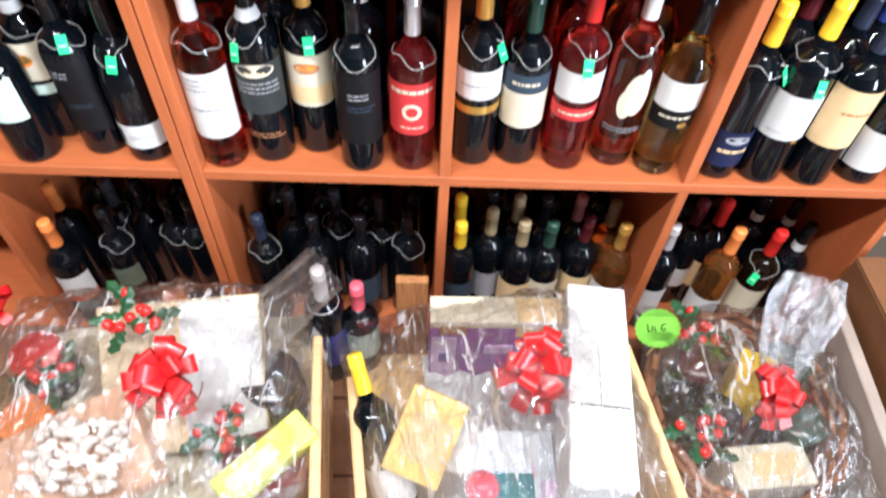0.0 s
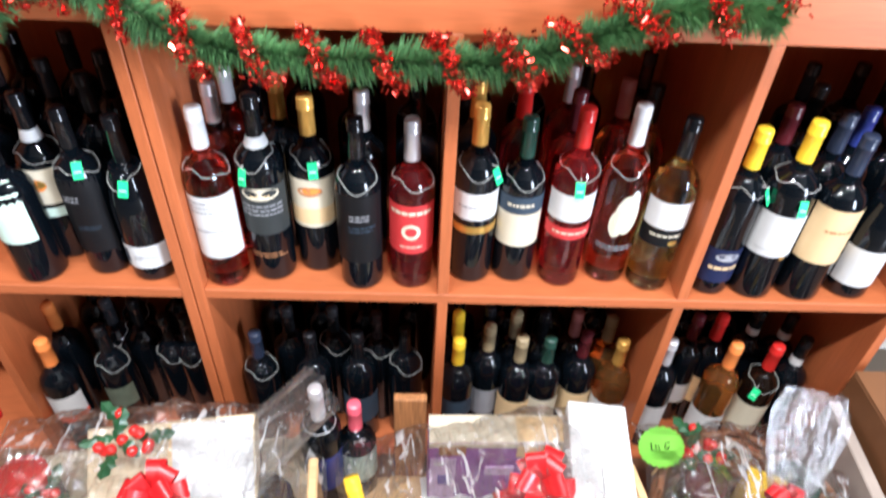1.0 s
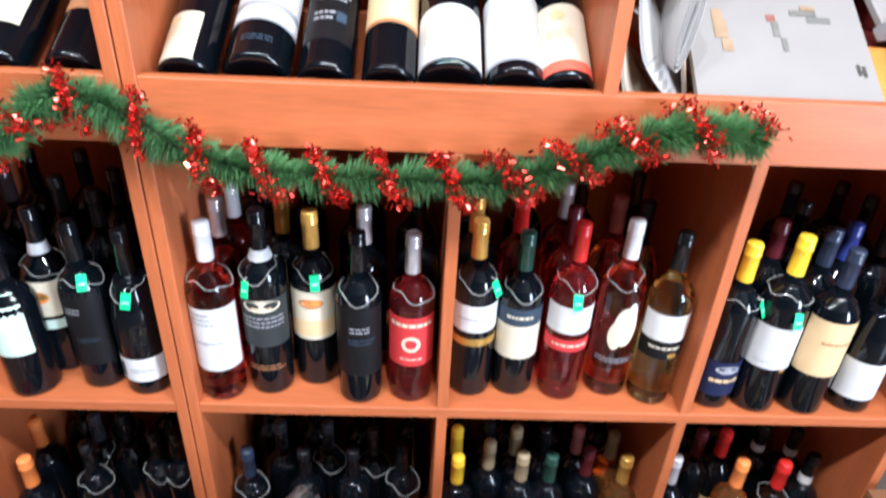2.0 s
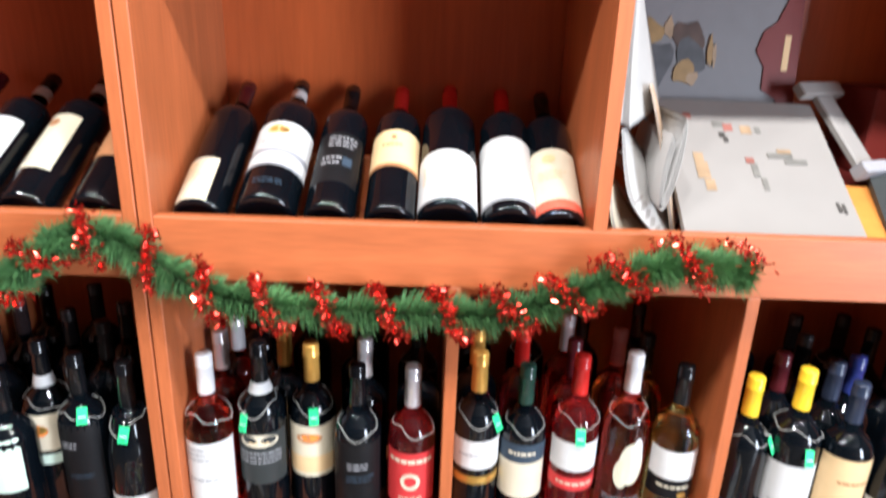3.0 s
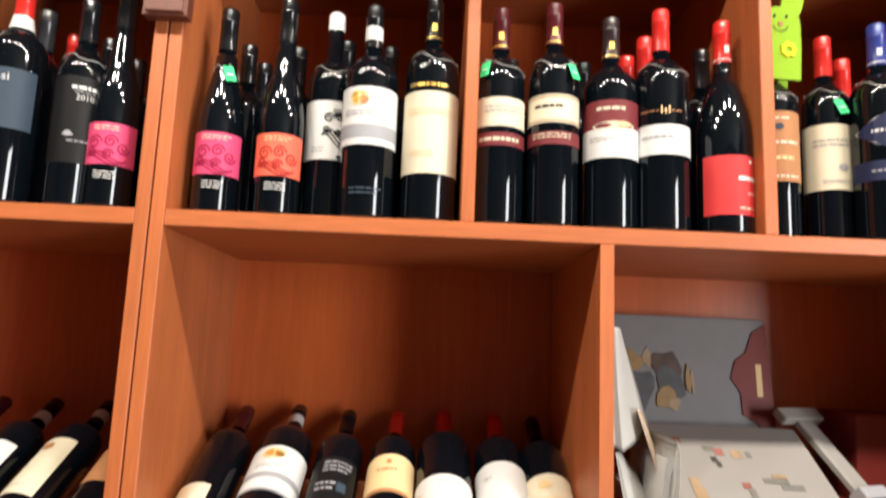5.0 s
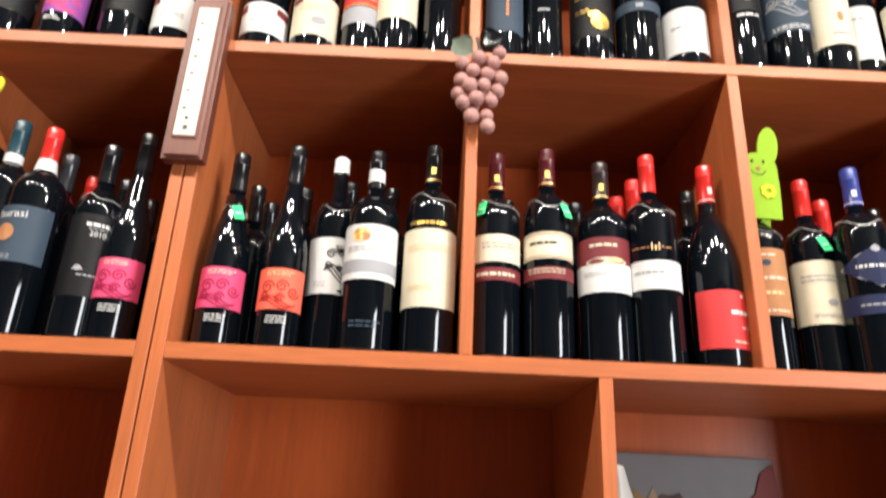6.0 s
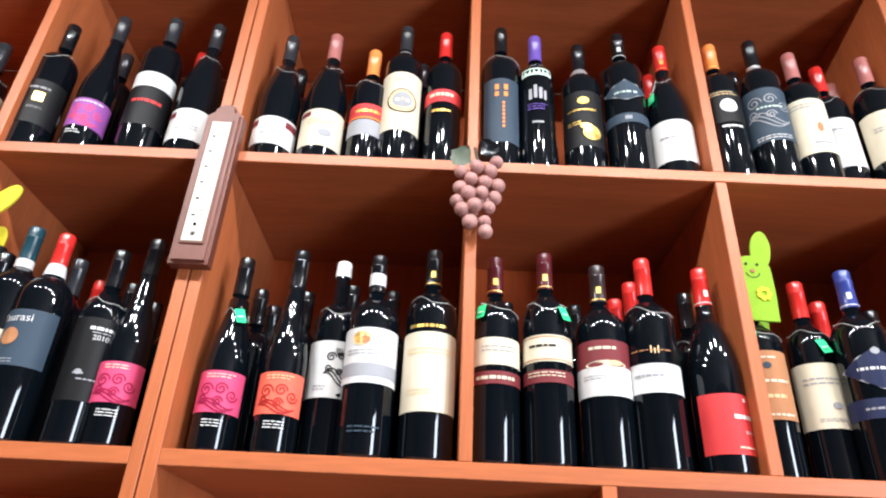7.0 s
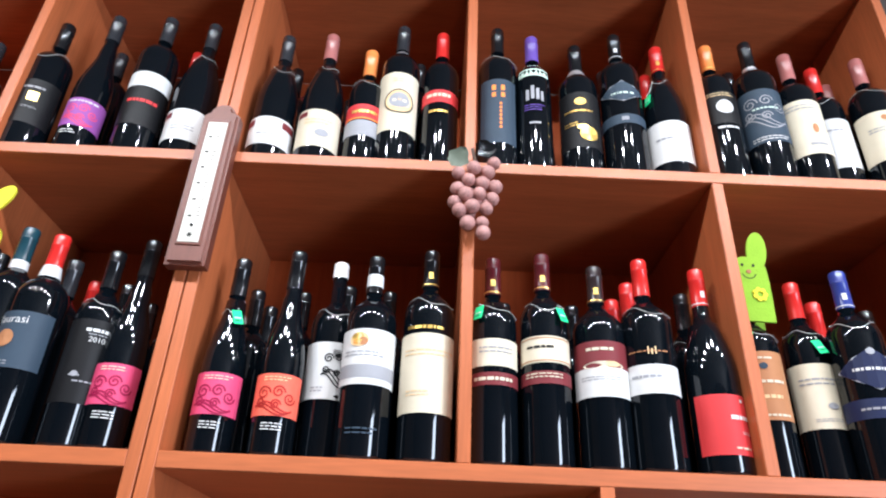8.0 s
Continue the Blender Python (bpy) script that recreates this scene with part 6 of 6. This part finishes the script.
orn = bmesh.new()
bmesh.ops.create_uvsphere(orn, u_segments=18, v_segments=12, radius=0.026)
tagged(part("pink_ball", orn, C_PINK, None, smooth=True, at=pose(0.065, -0.43, 0.405)), "glossy pink ball ornament in a hamper", "ornament")
bottle(-0.052, -0.440, 0.262, 0.30, "bdx", GLASS, C_YELLOW, "dark wine bottle with a yellow capsule leaning in a hamper", [(0.05, 0.12, 0.05, WHITE)], az=0, tilt=48.0, spin=24, group="hamper goods")
bottle(-0.146, -0.100, B0 + 0.0005, 0.25, "bdx", GLASS, C_PINK, "dark wine bottle with a pink capsule beside a hamper", [(0.06, 0.14, 0.05, PALEGREEN)], group="hamper goods")
film_sheet("cellophane_wrap", 0.105, -0.310, 0.50, 0.48, 0.36, 0.15, 4.1, "clear crinkled cellophane over a hamper", 11)

# right hamper: wicker basket
basket = thing("wicker_basket", pose(0.52, -0.262, B0), "dark brown oval wicker basket of groceries", "basket", "gift hampers")
for k in range(11):
    z = 0.010 + 0.0155 * k
    a_, b_ = 0.135 + 0.022 * k / 10, 0.155 + 0.022 * k / 10
    ring = []
    for i in range(72):
        t = 2 * math.pi * i / 72
        wv = 0.004 * (1 if (i // 3 + k) % 2 else -1)
        ring.append(((a_ + wv) * math.cos(t), (b_ + wv) * math.sin(t), z))
    part("weave", tube(ring, 0.0072, 6, True), WICKER, basket, smooth=True)
for i in range(24):
    t = 2 * math.pi * i / 24
    part("stake", tube([(0.135 * math.cos(t), 0.155 * math.sin(t), 0.0), (0.158 * math.cos(t), 0.178 * math.sin(t), 0.185)], 0.004, 5), WICKER, basket)
base = bmesh.new()
bmesh.ops.create_circle(base, cap_ends=True, segments=40, radius=1, matrix=Matrix.Translation((0, 0, 0.006)) @ Matrix.Diagonal((0.135, 0.155, 1, 1)))
bmesh.ops.solidify(base, geom=base.faces[:], thickness=0.006)
part("bottom", base, WICKER, basket)
jar(0.455, -0.30, B0 + 0.013, 0.042, 0.185, GLASS, C_BLACK, "dark preserve jar with a black lid in a basket")
jar(0.445, -0.205, B0 + 0.013, 0.038, 0.19, GLASS_BROWN, C_MAROON, "brown preserve jar with a maroon lid in a basket")
jar(0.60, -0.20, B0 + 0.013, 0.042, 0.19, GLASS_BROWN, C_GREEN, "dark green jar in a basket")
jar(0.595, -0.305, B0 + 0.013, 0.042, 0.18, GLASS, C_GREEN, "dark jar with a green lid in a basket")
carton(pose(0.53, -0.372, B0 + 0.013, 0, 0, 6), 0.13, 0.07, 0.155, CREAM, "cream biscuit carton in a basket", [("top", -0.03, 0.05, -0.025, 0.02, TAN)])
carton(pose(0.525, -0.235, B0 + 0.013, 0, 0, -25), 0.06, 0.07, 0.215, C_YELLOW, "yellow sweets carton in a basket")
holly(pose(0.445, -0.17, 0.405, 0, 0, 0), "artificial holly sprig with red berries in a basket")
holly(pose(0.425, -0.345, 0.40, 0, 0, 70), "artificial holly sprig with red berries in a basket")
film_sheet("cellophane_wrap", 0.52, -0.262, 0.33, 0.37, 0.37, 0.085, 7.7, "clear crinkled cellophane over a wicker basket")
film_plume((0.520, -0.290, 0.445), (0.566, -0.175, 0.600), 0.014, 0.048, 5.0, "clear gathered cellophane end standing up from a basket")
bow(pose(0.525, -0.285, 0.452, 20, 0, 0), 0.048, "red satin ribbon bow tying the cellophane")

card = thing("price_card", pose(0.366, -0.172, 0.448, 48, 0, -6), "round fluorescent green price card with handwriting on the basket", "sign")
cd = bmesh.new()
vs = [cd.verts.new(((0.0365 + 0.0022 * (i % 2)) * math.cos(2 * math.pi * i / 44), (0.0325 + 0.0022 * (i % 2)) * math.sin(2 * math.pi * i / 44), 0)) for i in range(44)]
cd.faces.new(vs)
bmesh.ops.solidify(cd, geom=cd.faces[:], thickness=0.0015)
part("card", cd, mat("fluorescent_green_card", (0.24, 0.60, 0.06), 0.5, vary=0.05), card)
ink = bmesh.new()
for pts in ([(-0.018, 0.006), (-0.016, -0.006), (-0.012, -0.006)], [(-0.010, 0.004), (-0.009, -0.006), (-0.005, 0.003), (-0.003, -0.006)], [(0.012, 0.010), (0.006, 0.008), (0.005, 0.0), (0.010, -0.002), (0.012, 0.003)]):
    ribbon_flat(ink, pts, 0.0018)
bmesh.ops.translate(ink, verts=ink.verts, vec=(0, 0, 0.0022))
part("handwriting", ink, C_BLACK, card)
part("stick", tube([(0.0, -0.030, -0.002), (0.0, -0.058, -0.040)], 0.002, 5), PINE, card)

rail = thing("white_side_board", pose(0.715, -0.33, B0, 0, 0, -4), "worn grey-white painted side board at the end of the bench", "board")
part("board", box(-0.011, 0.011, -0.28, 0.29, 0, 0.205, 0.002), GREYBOARD, rail)
ship = thing("cardboard_box", pose(0.885, -0.20, B0), "plain brown cardboard shipping box", "box")
part("box_body", box(-0.13, 0.13, -0.19, 0.18, 0, 0.265, 0.003), KRAFT, ship)
part("flap", box(-0.129, -0.002, -0.189, 0.179, 0.2655, 0.2685, 0.0005), KRAFT, ship)
part("flap", box(0.002, 0.129, -0.189, 0.179, 0.2655, 0.2685, 0.0005), KRAFT, ship)
